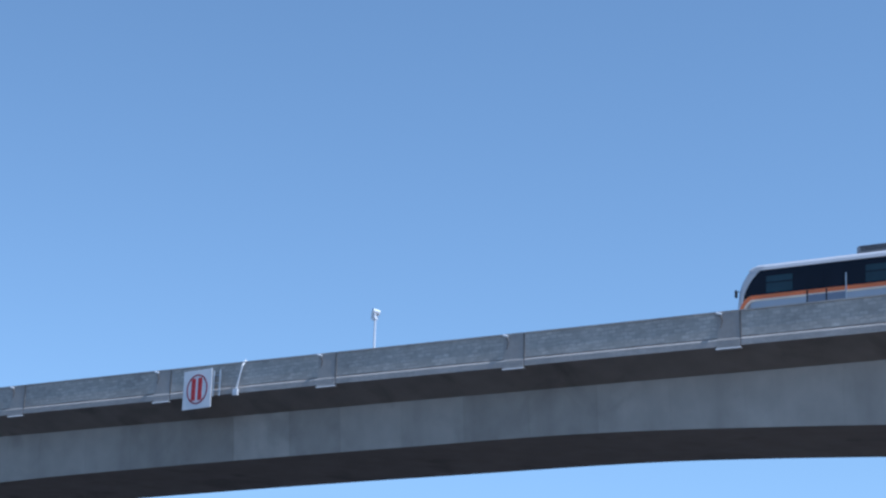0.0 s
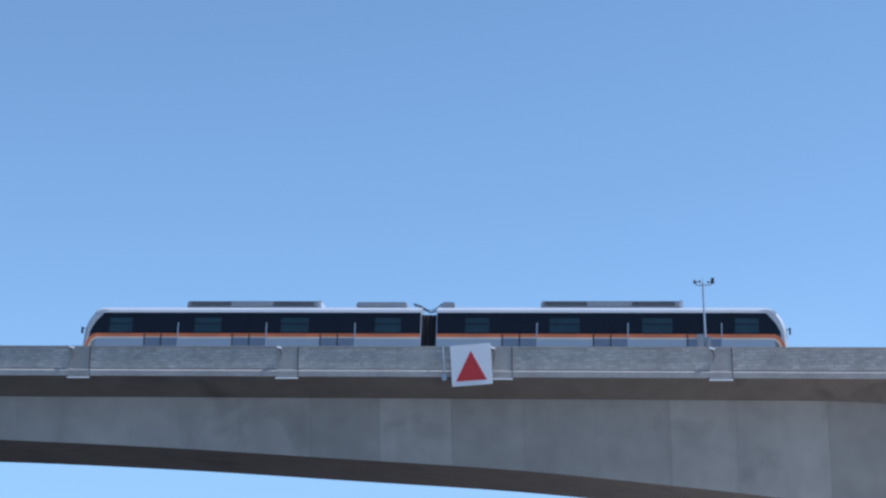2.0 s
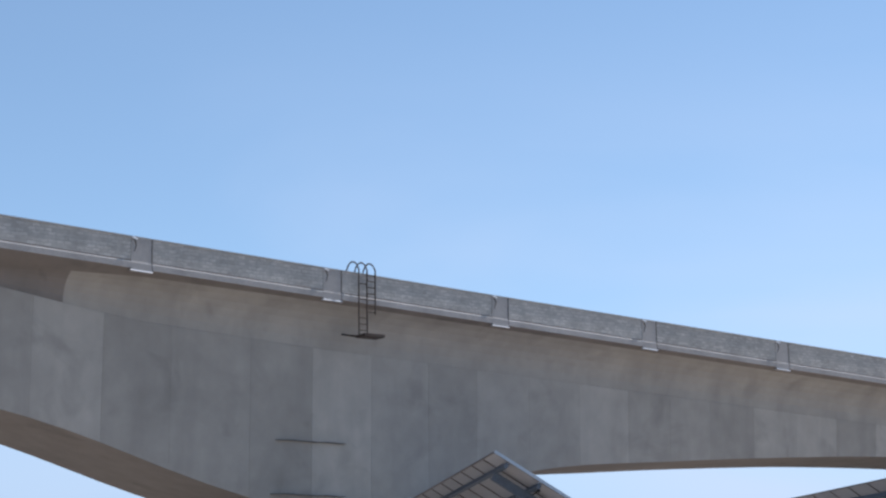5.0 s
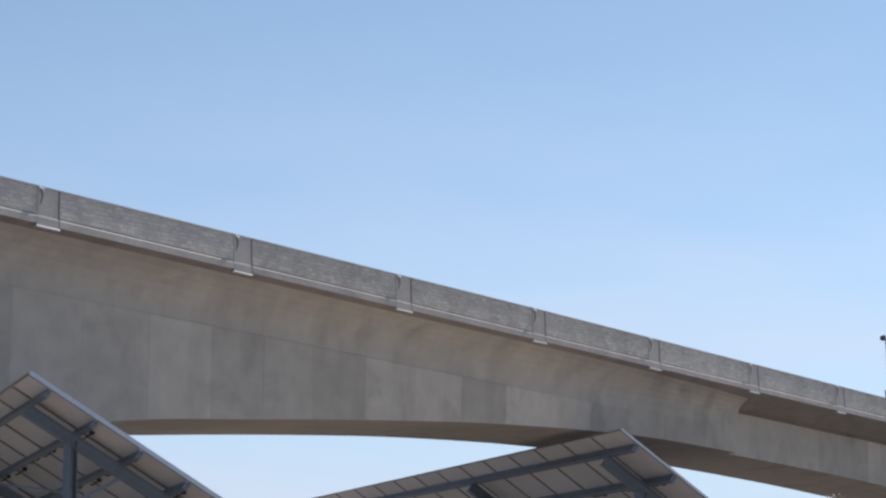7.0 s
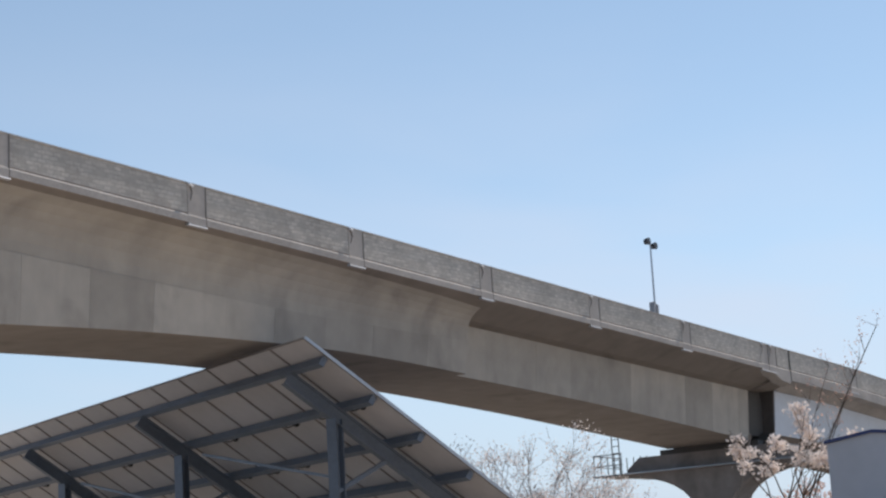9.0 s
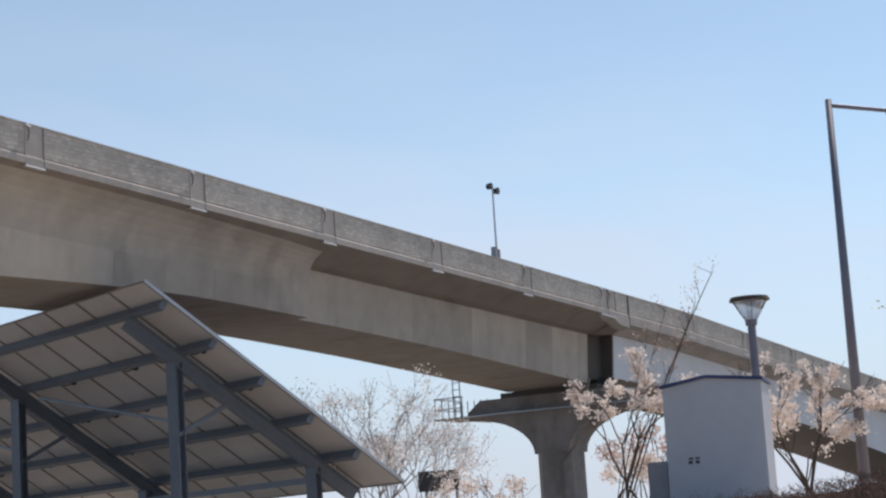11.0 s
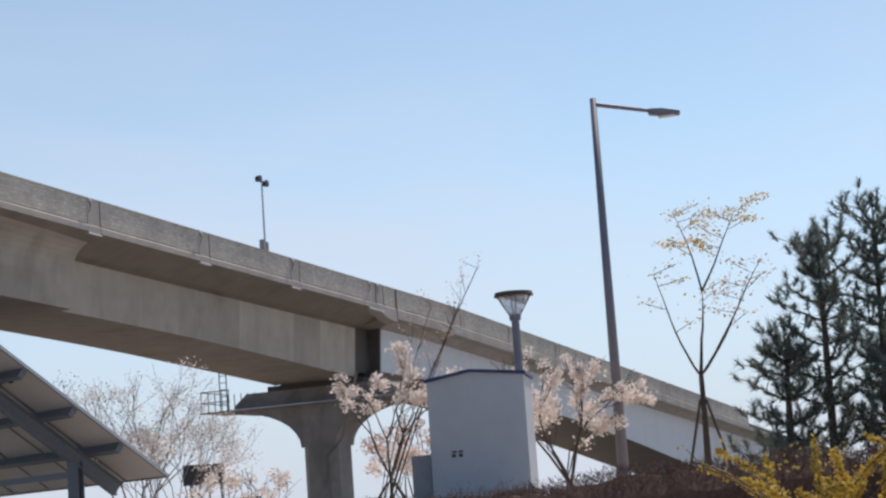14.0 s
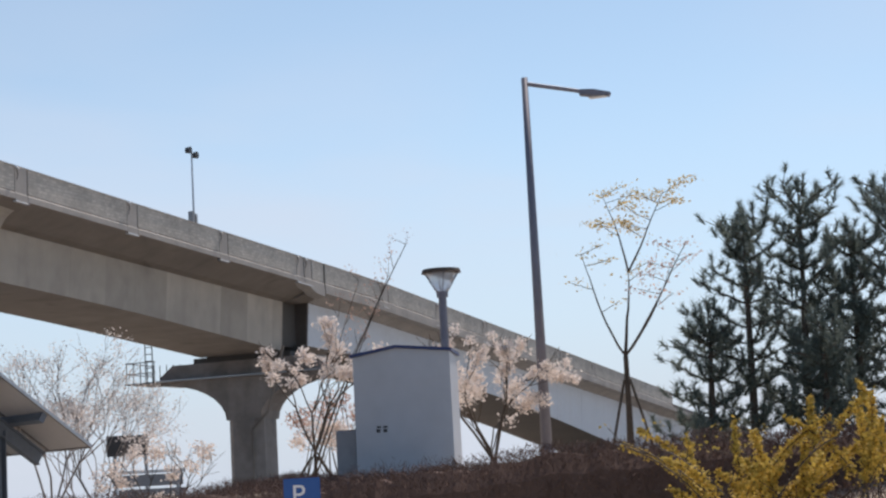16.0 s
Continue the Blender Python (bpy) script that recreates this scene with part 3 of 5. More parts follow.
def pier(x, width, deep, top, cap):
    """A column with an optional curved hammerhead crosshead."""
    yc = line_y(x) + 4.2
    p = thing("pier", "grey concrete column with a flared crosshead" if cap else "broad grey concrete pier under the haunch", "pier", kind="structure")
    g = Geo()
    c = 0.35
    w, d = width / 2, deep / 2
    prof = [(-w + c, -d), (w - c, -d), (w, -d + c), (w, d - c), (w - c, d), (-w + c, d), (-w, d - c), (-w, -d + c)]
    base = ground_z(x, yc) - 0.5
    zt = top - (2.95 if cap else 0.0)
    g.loft([[(x + a, yc + b, base) for a, b in prof], [(x + a, yc + b, zt) for a, b in prof]])
    # Only capped piers take the shade-darkened concrete.
    part("column", g, SHADED_PIER if cap else CONCRETE, p)
    if cap:
        g = Geo()
        half = 4.6
        outline = [(-d, zt)]
        for i in range(1, 9):
            t = i / 8
            outline.append((-d - (half - d) * (1 - math.cos(t * math.pi / 2)), zt + 1.95 * math.sin(t * math.pi / 2)))
        outline += [(-half, top - 0.55), (-half + 0.7, top), (half - 0.7, top), (half, top - 0.55)]
        for i in range(8, 0, -1):
            t = i / 8
            outline.append((d + (half - d) * (1 - math.cos(t * math.pi / 2)), zt + 1.95 * math.sin(t * math.pi / 2)))
        outline.append((d, zt))
        g.loft([[(x - w * 0.98, yc + a, b) for a, b in outline], [(x + w * 0.98, yc + a, b) for a, b in outline]])
        part("crosshead", g, SHADED_PIER, p)
        g = Geo()
        # Bearings widened into dark blocks that close the gap under the girder ends.
        for dx in (-0.7, 0.7):
            g.box((x + dx - 0.3, yc - 2.7, top), (x + dx + 0.3, yc + 2.7, line_z(x) + lerp_table(x + dx, HAUNCH if x + dx < 106 else HAUNCH_STEEL) + 0.02))
        part("bearing", g, GAP_DARK, p, "bridge bearings widened into dark blocks across the gap")
        g = Geo()
        for s in (-1, 1):
            g.bar((x + s * (w + 0.25), yc - half, top - 0.78), (x + s * (w + 0.25), yc + half, top - 0.78), 0.5, 0.06)
        part("walkway", g, GALV, p, "galvanised inspection walkway")
        g = Geo()
        for i in range(5):
            yy = yc + half + 0.05 + 0.4 * i
            g.tube((x - w - 0.5, yy, top - 0.78), (x - w - 0.5, yy, top + 0.25), 0.025, 0.025)
            g.tube((x + w + 0.1, yy, top - 0.78), (x + w + 0.1, yy, top + 0.25), 0.025, 0.025)
        for dz in (-0.3, 0.25):
            g.tube((x - w - 0.5, yc + half, top + dz), (x - w - 0.5, yc + half + 1.7, top + dz), 0.025, 0.025)
            g.tube((x - w - 0.5, yc + half + 1.7, top + dz), (x + w + 0.1, yc + half + 1.7, top + dz), 0.025, 0.025)
        g.box((x - w - 0.55, yc + half, top - 0.85), (x + w + 0.15, yc + half + 1.75, top - 0.78))
        for yy in (yc + half + 0.2, yc + half + 0.6):
            g.tube((x - w - 0.4, yy, top - 0.78), (x - w - 0.4, yy, top + 1.6), 0.03, 0.03)
        for i in range(6):
            g.tube((x - w - 0.4, yc + half + 0.2, top - 0.4 + 0.35 * i), (x - w - 0.4, yc + half + 0.6, top - 0.4 + 0.35 * i), 0.02, 0.02)
        part("railing", g, DARK_STEEL, p, "dark steel railing and access ladder")
        g = Geo()
        g.tube((x - w - 0.5, yc - 2.6, top + 0.5), (x - w - 0.45, yc - 1.6, zt + 0.3), 0.07, 0.07, 10)
        g.tube((x - w - 0.45, yc - 1.6, zt + 0.3), (x - w - 0.12, yc - 0.55, zt - 0.5), 0.07, 0.07, 10)
        g.tube((x - w - 0.12, yc - 0.55, zt - 0.5), (x - w - 0.12, yc - 0.55, base + 0.5), 0.07, 0.07, 10)
        part("drain_pipe", g, SHADED_SOFFIT, p, "grey drain pipe")
    return p


pier(31.3, 3.3, 5.5, line_z(31.3) - 7.73, False)
pier(-74, 3.3, 5.5, line_z(-74) - 4.9, False)
pier(106.2, 2.1, 1.9, line_z(106.2) - 3.32, True)
pier(172, 2.2, 2.0, line_z(172) - 4.45, True)
pier(246, 2.2, 2.0, line_z(246) - 4.0, True)


# ---- train ----
def train():
    xc = -3.52
    slope = math.atan(-0.03646 + 2 * 5.25e-6 * 33.5)
    m = Matrix.Translation((xc, line_y(xc) + 1.5, line_z(xc) - 0.09)) @ Matrix.Rotation(-slope, 4, "Y")
    t = thing("train", "silver two-car light-rail train with dark windows and orange stripe", "train", m)
    W, BOT, TOP = 2.7, 0.42, 3.16
    profile = [(0.06, BOT), (0.0, 0.7), (0.0, 2.8), (0.05, 2.98), (0.17, 3.09), (0.4, 3.16), (1.35, 3.18), (2.3, 3.16), (2.53, 3.09), (2.65, 2.98), (2.7, 2.8), (2.7, 0.7), (2.64, BOT)]

    def rake(z):
        return 0.06 * max(0.0, z - 1.0) + 0.72 * max(0.0, (z - 1.2) / 1.98) ** 5

    def side_strip(name, x0, x1, z0, z1, out, mat, parent, label="", nose=0, near=True):
        """A thin strip on the car side; at the nose its end follows the rake."""
        g = Geo()
        y0, y1 = (-out, 0.0) if near else (W, W + out)
        r0, r1 = rake(z0) if nose else 0, rake(z1) if nose else 0
        if nose < 0:
            pts = [(x0 + r0, z0), (x1, z0), (x1, z1), (x0 + r1, z1)]
        else:
            pts = [(x0, z0), (x1 - r0, z0), (x1 - r1, z1), (x0, z1)]
        g.loft([[(a, y0, b) for a, b in pts], [(a, y1, b) for a, b in pts]])
        return part(name, g, mat, parent, label)

    # (near end, far end, side of the nose, doors, windows, roof units)
    cars = [(-13.36, -0.12, -1, [(-10.88, -9.57), (-7.42, -6.10), (-3.99, -2.66)], [(-12.29, -11.38), (-8.92, -7.87), (-5.54, -4.46), (-1.9, -0.9)], [(-9.37, -4.1, 1), (-2.71, -0.75, 0)]),
            (0.46, 13.66, 1, [(2.98, 4.29), (6.42, 7.71), (9.92, 11.19)], [(1.57, 2.48), (4.76, 5.90), (8.24, 9.36), (11.68, 12.55)], [(0.6, 1.1, 0), (4.4, 9.73, 1)])]
    for a, b, nose, doors, windows, units in cars:
        g = Geo()
        rings = []
        stations = [0, 0.15, 0.4, 0.8, 1.3, 2, 6, 10, 12.4, b - a]
        if nose > 0:
            stations = [b - a - s for s in reversed(stations)]
        for s in stations:
            x = a + s
            dn = s if nose < 0 else (b - a) - s
            ring = []
            for y, z in profile:
                pinch = 0.22 * max(0.0, 1 - dn / 0.4) ** 2
                ring.append((x - nose * rake(z) * max(0.0, 1 - dn / 1.3), W / 2 + (y - W / 2) * (1 - pinch), z))
            rings.append(ring)
        g.loft(rings)
        body = part("car", g, SILVER, t, "silver car body with pale roof", smooth=False)
        g = Geo()
        e0, e1 = (a + 0.72, b - 0.02) if nose < 0 else (a + 0.02, b - 0.72)
        crown = [(-0.026, 2.9), (0.0, 3.01), (0.12, 3.12), (0.4, 3.2), (1.35, 3.22), (2.3, 3.2), (2.58, 3.12), (2.7, 3.01), (2.726, 2.9), (2.6, 2.9), (0.1, 2.9)]
        g.loft([[(a + rake(z) - 0.01 if nose < 0 else e0, y, z) for y, z in crown], [(b - rake(z) + 0.01 if nose > 0 else e1, y, z) for y, z in crown]])
        part("roof", g, ROOF_WHITE, body, "white curved roof edge")
        for near in (True, False):
            if nose < 0:
                side_strip("window_band", a + 0.2, b - 0.03, 2.08, 2.89, 0.012, BAND, body, "dark glazed band", -1, near)
                side_strip("orange_stripe", a + 0.62, b - 0.03, 1.945, 2.078, 0.014, ORANGE, body, "", 0, near)
                side_strip("pale_stripe", a + 0.62, b - 0.03, 1.875, 1.944, 0.014, CREAM, body, "", 0, near)
            else:
                side_strip("window_band", a + 0.03, b - 0.2, 2.08, 2.89, 0.012, BAND, body, "dark glazed band", 1, near)
                side_strip("orange_stripe", a + 0.03, b - 0.62, 1.945, 2.078, 0.014, ORANGE, body, "", 0, near)
                side_strip("pale_stripe", a + 0.03, b - 0.62, 1.875, 1.944, 0.014, CREAM, body, "", 0, near)
        for x0, x1 in doors:
            mid = (x0 + x1) / 2
            for u, w in ((x0, mid), (mid, x1)):
                g = Geo()
                g.box((u + 0.02, -0.022, 0.55), (w - 0.02, 0.0, 1.87))
                g.box((u + 0.02, -0.022, 1.87), (w - 0.02, -0.005, 1.9))
                part("door_leaf", g, DOOR_LOW, body, "grey-blue sliding door leaf")
                g = Geo()
                g.box((u + 0.1, -0.03, 2.1), (w - 0.1, -0.013, 2.66))
                part("door_window", g, BAND, body)
            for u in (x0, mid):
                g = Geo()
                g.box((u - 0.022, -0.028, 0.55), (u + 0.022, -0.002, 2.06))
                part("door_seal", g, RUBBER, body, "black door seal")
            g = Geo()
            g.box((x1 - 0.02, -0.03, 0.55), (x1 + 0.02, -0.002, 2.5))
            part("door_rail", g, GALV, body, "pale door edge rail")
        for x0, x1 in windows:
            g = Geo()
            g.box((x0, -0.026, 2.12), (x1, -0.013, 2.68))
            win = part("window", g, GLASS, body, "teal tinted window")
            g = Geo()
            g.box((x0, -0.034, 2.44), (x1, -0.0265, 2.475))
            part("window_bar", g, BAND, body)
        for x0, x1, big in units:
            g = Geo()
            h = 3.46 if big else 3.42
            g.box((x0, 0.35, 3.18), (x1, 2.35, h))
            u = part("roof_unit", g, EQUIP, body, "grey roof air-conditioning unit", bevel=0.05)
            if big:
                g = Geo()
                g.box((x1 - 0.13, 0.33, 3.18), (x1 + 0.03, 2.37, h + 0.02))
                part("roof_unit_end", g, ROOF_WHITE, body, "white end cowl", bevel=0.03)
                for s in range(2):
                    q0 = x0 + 0.15 + s * (x1 - x0) * 0.62
                    g = Geo()
                    for i in range(4):
                        g.box((q0, 0.335, 3.26 + i * 0.045), (q0 + 1.6, 0.352, 3.28 + i * 0.045))
                    part("roof_unit_grille", g, DARK_STEEL, body)
        xs = a if nose < 0 else b
        for near in (True, False):
            g = Geo()
            zs = [1.0 + 0.2 * i for i in range(10)] + [2.92, 3.02]
            y0, y1 = (-0.02, 0.2) if near else (W - 0.2, W + 0.02)
            deep = [0.2 + 0.2 * min(1.0, max(0.0, (z - 2.1) / 0.75)) for z in zs]
            g.loft([[(xs - nose * (rake(z) - 0.01), y0 + (0.1 if near else 0.0), z), (xs - nose * (rake(z) - 0.01), y1 - (0.0 if near else 0.1), z),
                     (xs - nose * (rake(z) + 0.1), y1, z), (xs - nose * (rake(z) + k), y1, z), (xs - nose * (rake(z) + k), y0, z), (xs - nose * (rake(z) + 0.1), y0, z)] for z, k in zip(zs, deep)])
            part("nose_pillar", g, ROOF_WHITE, body, "pale curved corner pillar")
        for inner, outer, mat, nm in ((0.067, -0.066, ORANGE, "orange_stripe"), (0.137, 0.068, CREAM, "pale_stripe")):
            g = Geo()
            arc = []
            for i in range(11):
                w = i / 10 * 1.5
                c, s = math.cos(w), math.sin(w)
                arc.append([(0.63 - (0.46 - k) * s, 2.012 - 0.62 + (0.62 - k) * c) for k in (outer, inner)])
            for (p1, q1), (p2, q2) in zip(arc, arc[1:]):
                g.loft([[(xs - nose * u, -0.024, h) for u, h in (p1, p2, q2, q1)], [(xs - nose * u, 0.05, h) for u, h in (p1, p2, q2, q1)]])
            part(nm, g, mat, body)
        # nose: windscreen, its pillars and a lamp
        xe = a if nose < 0 else b
        g = Geo()
        pts = []
        for z in (1.55, 2.0, 2.4, 2.75):
            pts.append((xe - nose * (rake(z) - 0.012), z))
        g.loft([[(x, 0.32, z) for x, z in pts] + [(x + nose * 0.014, 0.32, z) for x, z in reversed(pts)], [(x, 2.38, z) for x, z in pts] + [(x + nose * 0.014, 2.38, z) for x, z in reversed(pts)]])
        part("windscreen", g, BAND, body, "raked dark windscreen")
        for y in (0.5, 2.2):
            g = Geo()
            g.tube((xe - nose * rake(1.2), y, 1.2), (xe - nose * (rake(1.2) - 0.05), y, 1.2), 0.1, 0.09, 12)
            part("headlight", g, LENS, body)
        g = Geo()
        xm = xe - nose * rake(2.1)
        g.tube((xm, 0.25, 2.3), (xm + nose * 0.12, 0.12, 2.32), 0.02, 0.02)
        g.box((xm + nose * 0.12 - 0.03, 0.04, 2.1), (xm + nose * 0.12 + 0.03, 0.14, 2.34))
        part("mirror", g, RUBBER, body)
    g = Geo()
    folds = []
    for i in range(9):
        x, k = -0.13 + i * 0.075, 0.12 if i % 2 else 0.2
        folds.append([(x, k, 0.7), (x, k, 2.85), (x, 2.7 - k, 2.85), (x, 2.7 - k, 0.7)])
    g.loft(folds)
    part("gangway_bellows", g, RUBBER, t, "black folded gangway bellows")
    g = Geo()
    pts = [(-0.5, 3.36), (-0.25, 3.28), (0.0, 3.13), (0.17, 3.06), (0.35, 3.13), (0.6, 3.33), (0.9, 3.36)]
    for y in (0.4, 0.7):
        g = Geo()
        for p, q in zip(pts, pts[1:]):
            g.tube((p[0], y, p[1]), (q[0], y, q[1]), 0.022, 0.022)
        part("jumper_cable", g, RUBBER, t)
    g = Geo()
    g.box((-12.0, 0.45, 0.3), (12.0, 2.25, 0.5))
    part("underframe", g, GAP_DARK, t)


train()


# ---- fittings on the parapet ----
def hazard_sign():
    x0 = -2.22
    s = thing("warning_sign", "white square board with a red triangle on the parapet", "sign", Matrix.Translation((x0, line_y(0) - 0.2, line_z(-1.5) - 0.09)) @ Matrix.Rotation(radians(-2.5), 4, "Y"))
    g = Geo(); g.box((0, -0.02, -0.3), (1.5, 0.02, 1.24))
    part("board", g, SIGN_WHITE, s, "white board", bevel=0.008)
    g = Geo(); g.loft([[(0.16, -0.028, -0.12), (1.3, -0.028, -0.12), (0.76, -0.028, 1.0)], [(0.16, -0.021, -0.12), (1.3, -0.021, -0.12), (0.76, -0.021, 1.0)]])
    part("triangle", g, SIGN_RED, s, "red triangle")
    for z in (0.1, 0.9):
        g = Geo()
        g.bar((0.2, 0.1, z), (1.3, 0.1, z), 0.16, 0.05)
        part("bracket", g, GALV, s)
    g = Geo()
    g.tube((-0.28, 0.08, 0.05), (-0.28, 0.08, 1.2), 0.03, 0.03); g.tube((-0.28, 0.08, 1.2), (-0.28, 0.35, 1.3), 0.03, 0.03)
    g.box((-0.36, 0.05, -0.02), (-0.2, 0.15, 0.2))
    part("cable_duct", g, GALV, s, "grey conduit with a small box")


def ship_sign():
    s = thing("channel_sign", "white board with a dark red ringed twin-bar mark", "sign", Matrix.Translation((-39.1, line_y(-39) - 0.22, line_z(-38.5) - 0.12)))
    g = Geo(); g.box((0, -0.02, -0.4), (1.4, 0.02, 1.1))
    part("board", g, SIGN_WHITE, s, "white board", bevel=0.008)
    g = Geo()
    n = 32
    outer = [(0.7 + 0.52 * math.cos(2 * math.pi * i / n), 0.35 + 0.58 * math.sin(2 * math.pi * i / n)) for i in range(n)]
    inner = [(0.7 + 0.46 * math.cos(2 * math.pi * i / n), 0.35 + 0.52 * math.sin(2 * math.pi * i / n)) for i in range(n)]
    for i in range(n):
        j = (i + 1) % n
        q = [outer[i], outer[j], inner[j], inner[i]]
        g.loft([[(a, -0.03, b) for a, b in q], [(a, -0.021, b) for a, b in q]])
    part("ring", g, SIGN_MAROON, s, "dark ring")
    for xa in (0.42, 0.74):
        g = Geo(); g.box((xa, -0.03, -0.08), (xa + 0.2, -0.021, 0.78))
        part("bar", g, SIGN_RED, s, "red vertical bar")
    g = Geo()
    for dx in (1.45, 1.75):
        g.tube((dx, 0.05, 0.0), (dx, 0.05, 1.0), 0.03, 0.03)
    for z in (0.2, 0.5, 0.8):
        g.tube((1.4, 0.05, z), (1.8, 0.05, z), 0.025, 0.025)
    part("frame", g, GALV, s, "galvanised mounting frame")
    p = thing("conduit", "thin pale conduit with an end box on the parapet", "conduit", Matrix.Translation((-36.6, line_y(-36) - 0.08, line_z(-36.6))))
    g = Geo()
    g.tube((0, 0, 0.1), (0.25, 0, 1.0), 0.035, 0.035); g.tube((0.25, 0, 1.0), (0.25, 0.2, 1.26), 0.035, 0.035)
    g.box((-0.12, -0.06, -0.1), (0.1, 0.05, 0.14))
    part("pipe", g, SHEET_WHITE, p)


def wind_mast(x, top, heads, cabinet):
    s = thing("wind_mast", "slim grey mast with wind sensors on the parapet" if heads == "cups" else "slim grey mast with twin dark heads and cabinet" if heads == "twin" else "short pale mast with a camera housing", "mast",
              Matrix.Translation((x, line_y(x) + 0.14, line_z(x) + parapet_top(x) - 0.01)))
    g = Geo(); g.tube((0, 0, 0), (0, 0, top), 0.045, 0.035, 10)
    part("pole", g, GALV if heads != "cam" else SHEET_WHITE, s)
    if cabinet:
        g = Geo(); g.box((-0.3, -0.1, 0.02), (-0.06, 0.12, 0.5)); g.box((0.05, -0.08, 0.0), (0.2, 0.1, 0.42))
        part("cabinet", g, EQUIP, s, "small grey cabinet", bevel=0.015)
    if heads == "cups":
        g = Geo(); g.tube((-0.24, 0, top - 0.08), (0.3, 0, top - 0.08), 0.022, 0.022)
        g.tube((0, 0, top), (0, 0, top + 0.2), 0.012, 0.008)
        part("crossarm", g, GALV, s)
        g = Geo()
        for a in (0, 2.1, 4.2):
            g.tube((-0.24, 0, top + 0.06), (-0.24 + 0.13 * math.cos(a), 0.13 * math.sin(a), top + 0.06), 0.012, 0.012)
            g.tube((-0.24 + 0.13 * math.cos(a), 0.13 * math.sin(a), top + 0.02), (-0.24 + 0.13 * math.cos(a), 0.13 * math.sin(a), top + 0.1), 0.045, 0.03, 8)
        g.tube((-0.24, 0, top - 0.08), (-0.24, 0, top + 0.08), 0.015, 0.015)
        part("cup_sensor", g, DARK_STEEL, s, "dark cup wheel")
        g = Geo()
        g.tube((0.3, 0, top - 0.08), (0.3, 0, top + 0.08), 0.015, 0.015)
        g.box((0.16, -0.012, top + 0.0), (0.27, 0.012, top + 0.05)); g.box((0.3, -0.012, top - 0.04), (0.42, 0.012, top + 0.18))
        part("wind_vane", g, DARK_STEEL, s, "dark wind vane")
    elif heads == "twin":
        g = Geo()
        g.tube((-0.3, 0, top - 0.05), (0.32, 0, top - 0.13), 0.03, 0.03)
        g.tube((-0.3, -0.12, top - 0.02), (-0.3, 0.1, top - 0.02), 0.16, 0.12, 12)
        g.tube((0.3, -0.12, top - 0.15), (0.3, 0.1, top - 0.15), 0.16, 0.12, 12)
        g.tube((0, 0, top), (0, 0, top + 0.15), 0.015, 0.01)
        part("sensor_head", g, DARK_STEEL, s, "dark round heads")
    else:
        g = Geo(); g.tube((-0.05, -0.1, top), (0.1, 0.12, top - 0.04), 0.11, 0.1, 10); g.box((-0.1, -0.12, top - 0.3), (0.06, 0.08, top - 0.08))
        part("camera_housing", g, SHEET_WHITE, s, "white camera housing")


def hanging_ladder():
    s = thing("access_ladder", "dark steel ladder with hoops over the parapet and small platform", "ladder", Matrix.Translation((32.3, line_y(32), line_z(32.8))))
    for x0, foot in ((0.33, -1.3), (0.7, -1.3), (1.08, -0.45)):
        g = Geo()
        pts = [(x0 - 0.14 + 0.15 * math.cos(i * math.pi / 8), -0.22 + 0.4 * i / 8, 1.24 + 0.33 * math.sin(i * math.pi / 8)) for i in range(9)]
        pts.append((x0 - 0.29, 0.2, 0.9))
        pts.insert(0, (x0, -0.22, 0.9))
        for p, q in zip(pts, pts[1:]):
            g.tube(p, q, 0.03, 0.03, 6)
        g.tube((x0, -0.22, 0.9), (x0, -0.22, foot), 0.03, 0.03, 6)
        part("rail", g, RUSTY, s)
    for i in range(10):
        g = Geo()
        z = -1.1 + 0.24 * i
        if z > -0.45:
            g.tube((0.7, -0.22, z), (1.08, -0.22, z), 0.02, 0.02)
        else:
            g.tube((0.33, -0.22, z), (0.7, -0.22, z), 0.02, 0.02)
        part("rung", g, RUSTY, s)
    for z in (0.1, 0.7):
        g = Geo()
        g.tube((0.33, -0.22, z), (0.7, -0.22, z), 0.02, 0.02)
        part("cage_bar", g, RUSTY, s)
    g = Geo()
    g.box((0.25, -0.75, -1.4), (1.15, -0.1, -1.3)); g.bar((0.4, -0.15, -1.36), (0.5, 1.42, -1.0), 0.06, 0.06); g.bar((1.0, -0.15, -1.36), (0.95, 1.42, -1.0), 0.06, 0.06)
    part("platform", g, RUSTY, s, "rusty grating platform")


hazard_sign()
ship_sign()
wind_mast(7.08, 2.45, "cups", True)
wind_mast(93.1, 3.2, "twin", True)
wind_mast(-30.4, 1.4, "cam", False)
hanging_ladder()


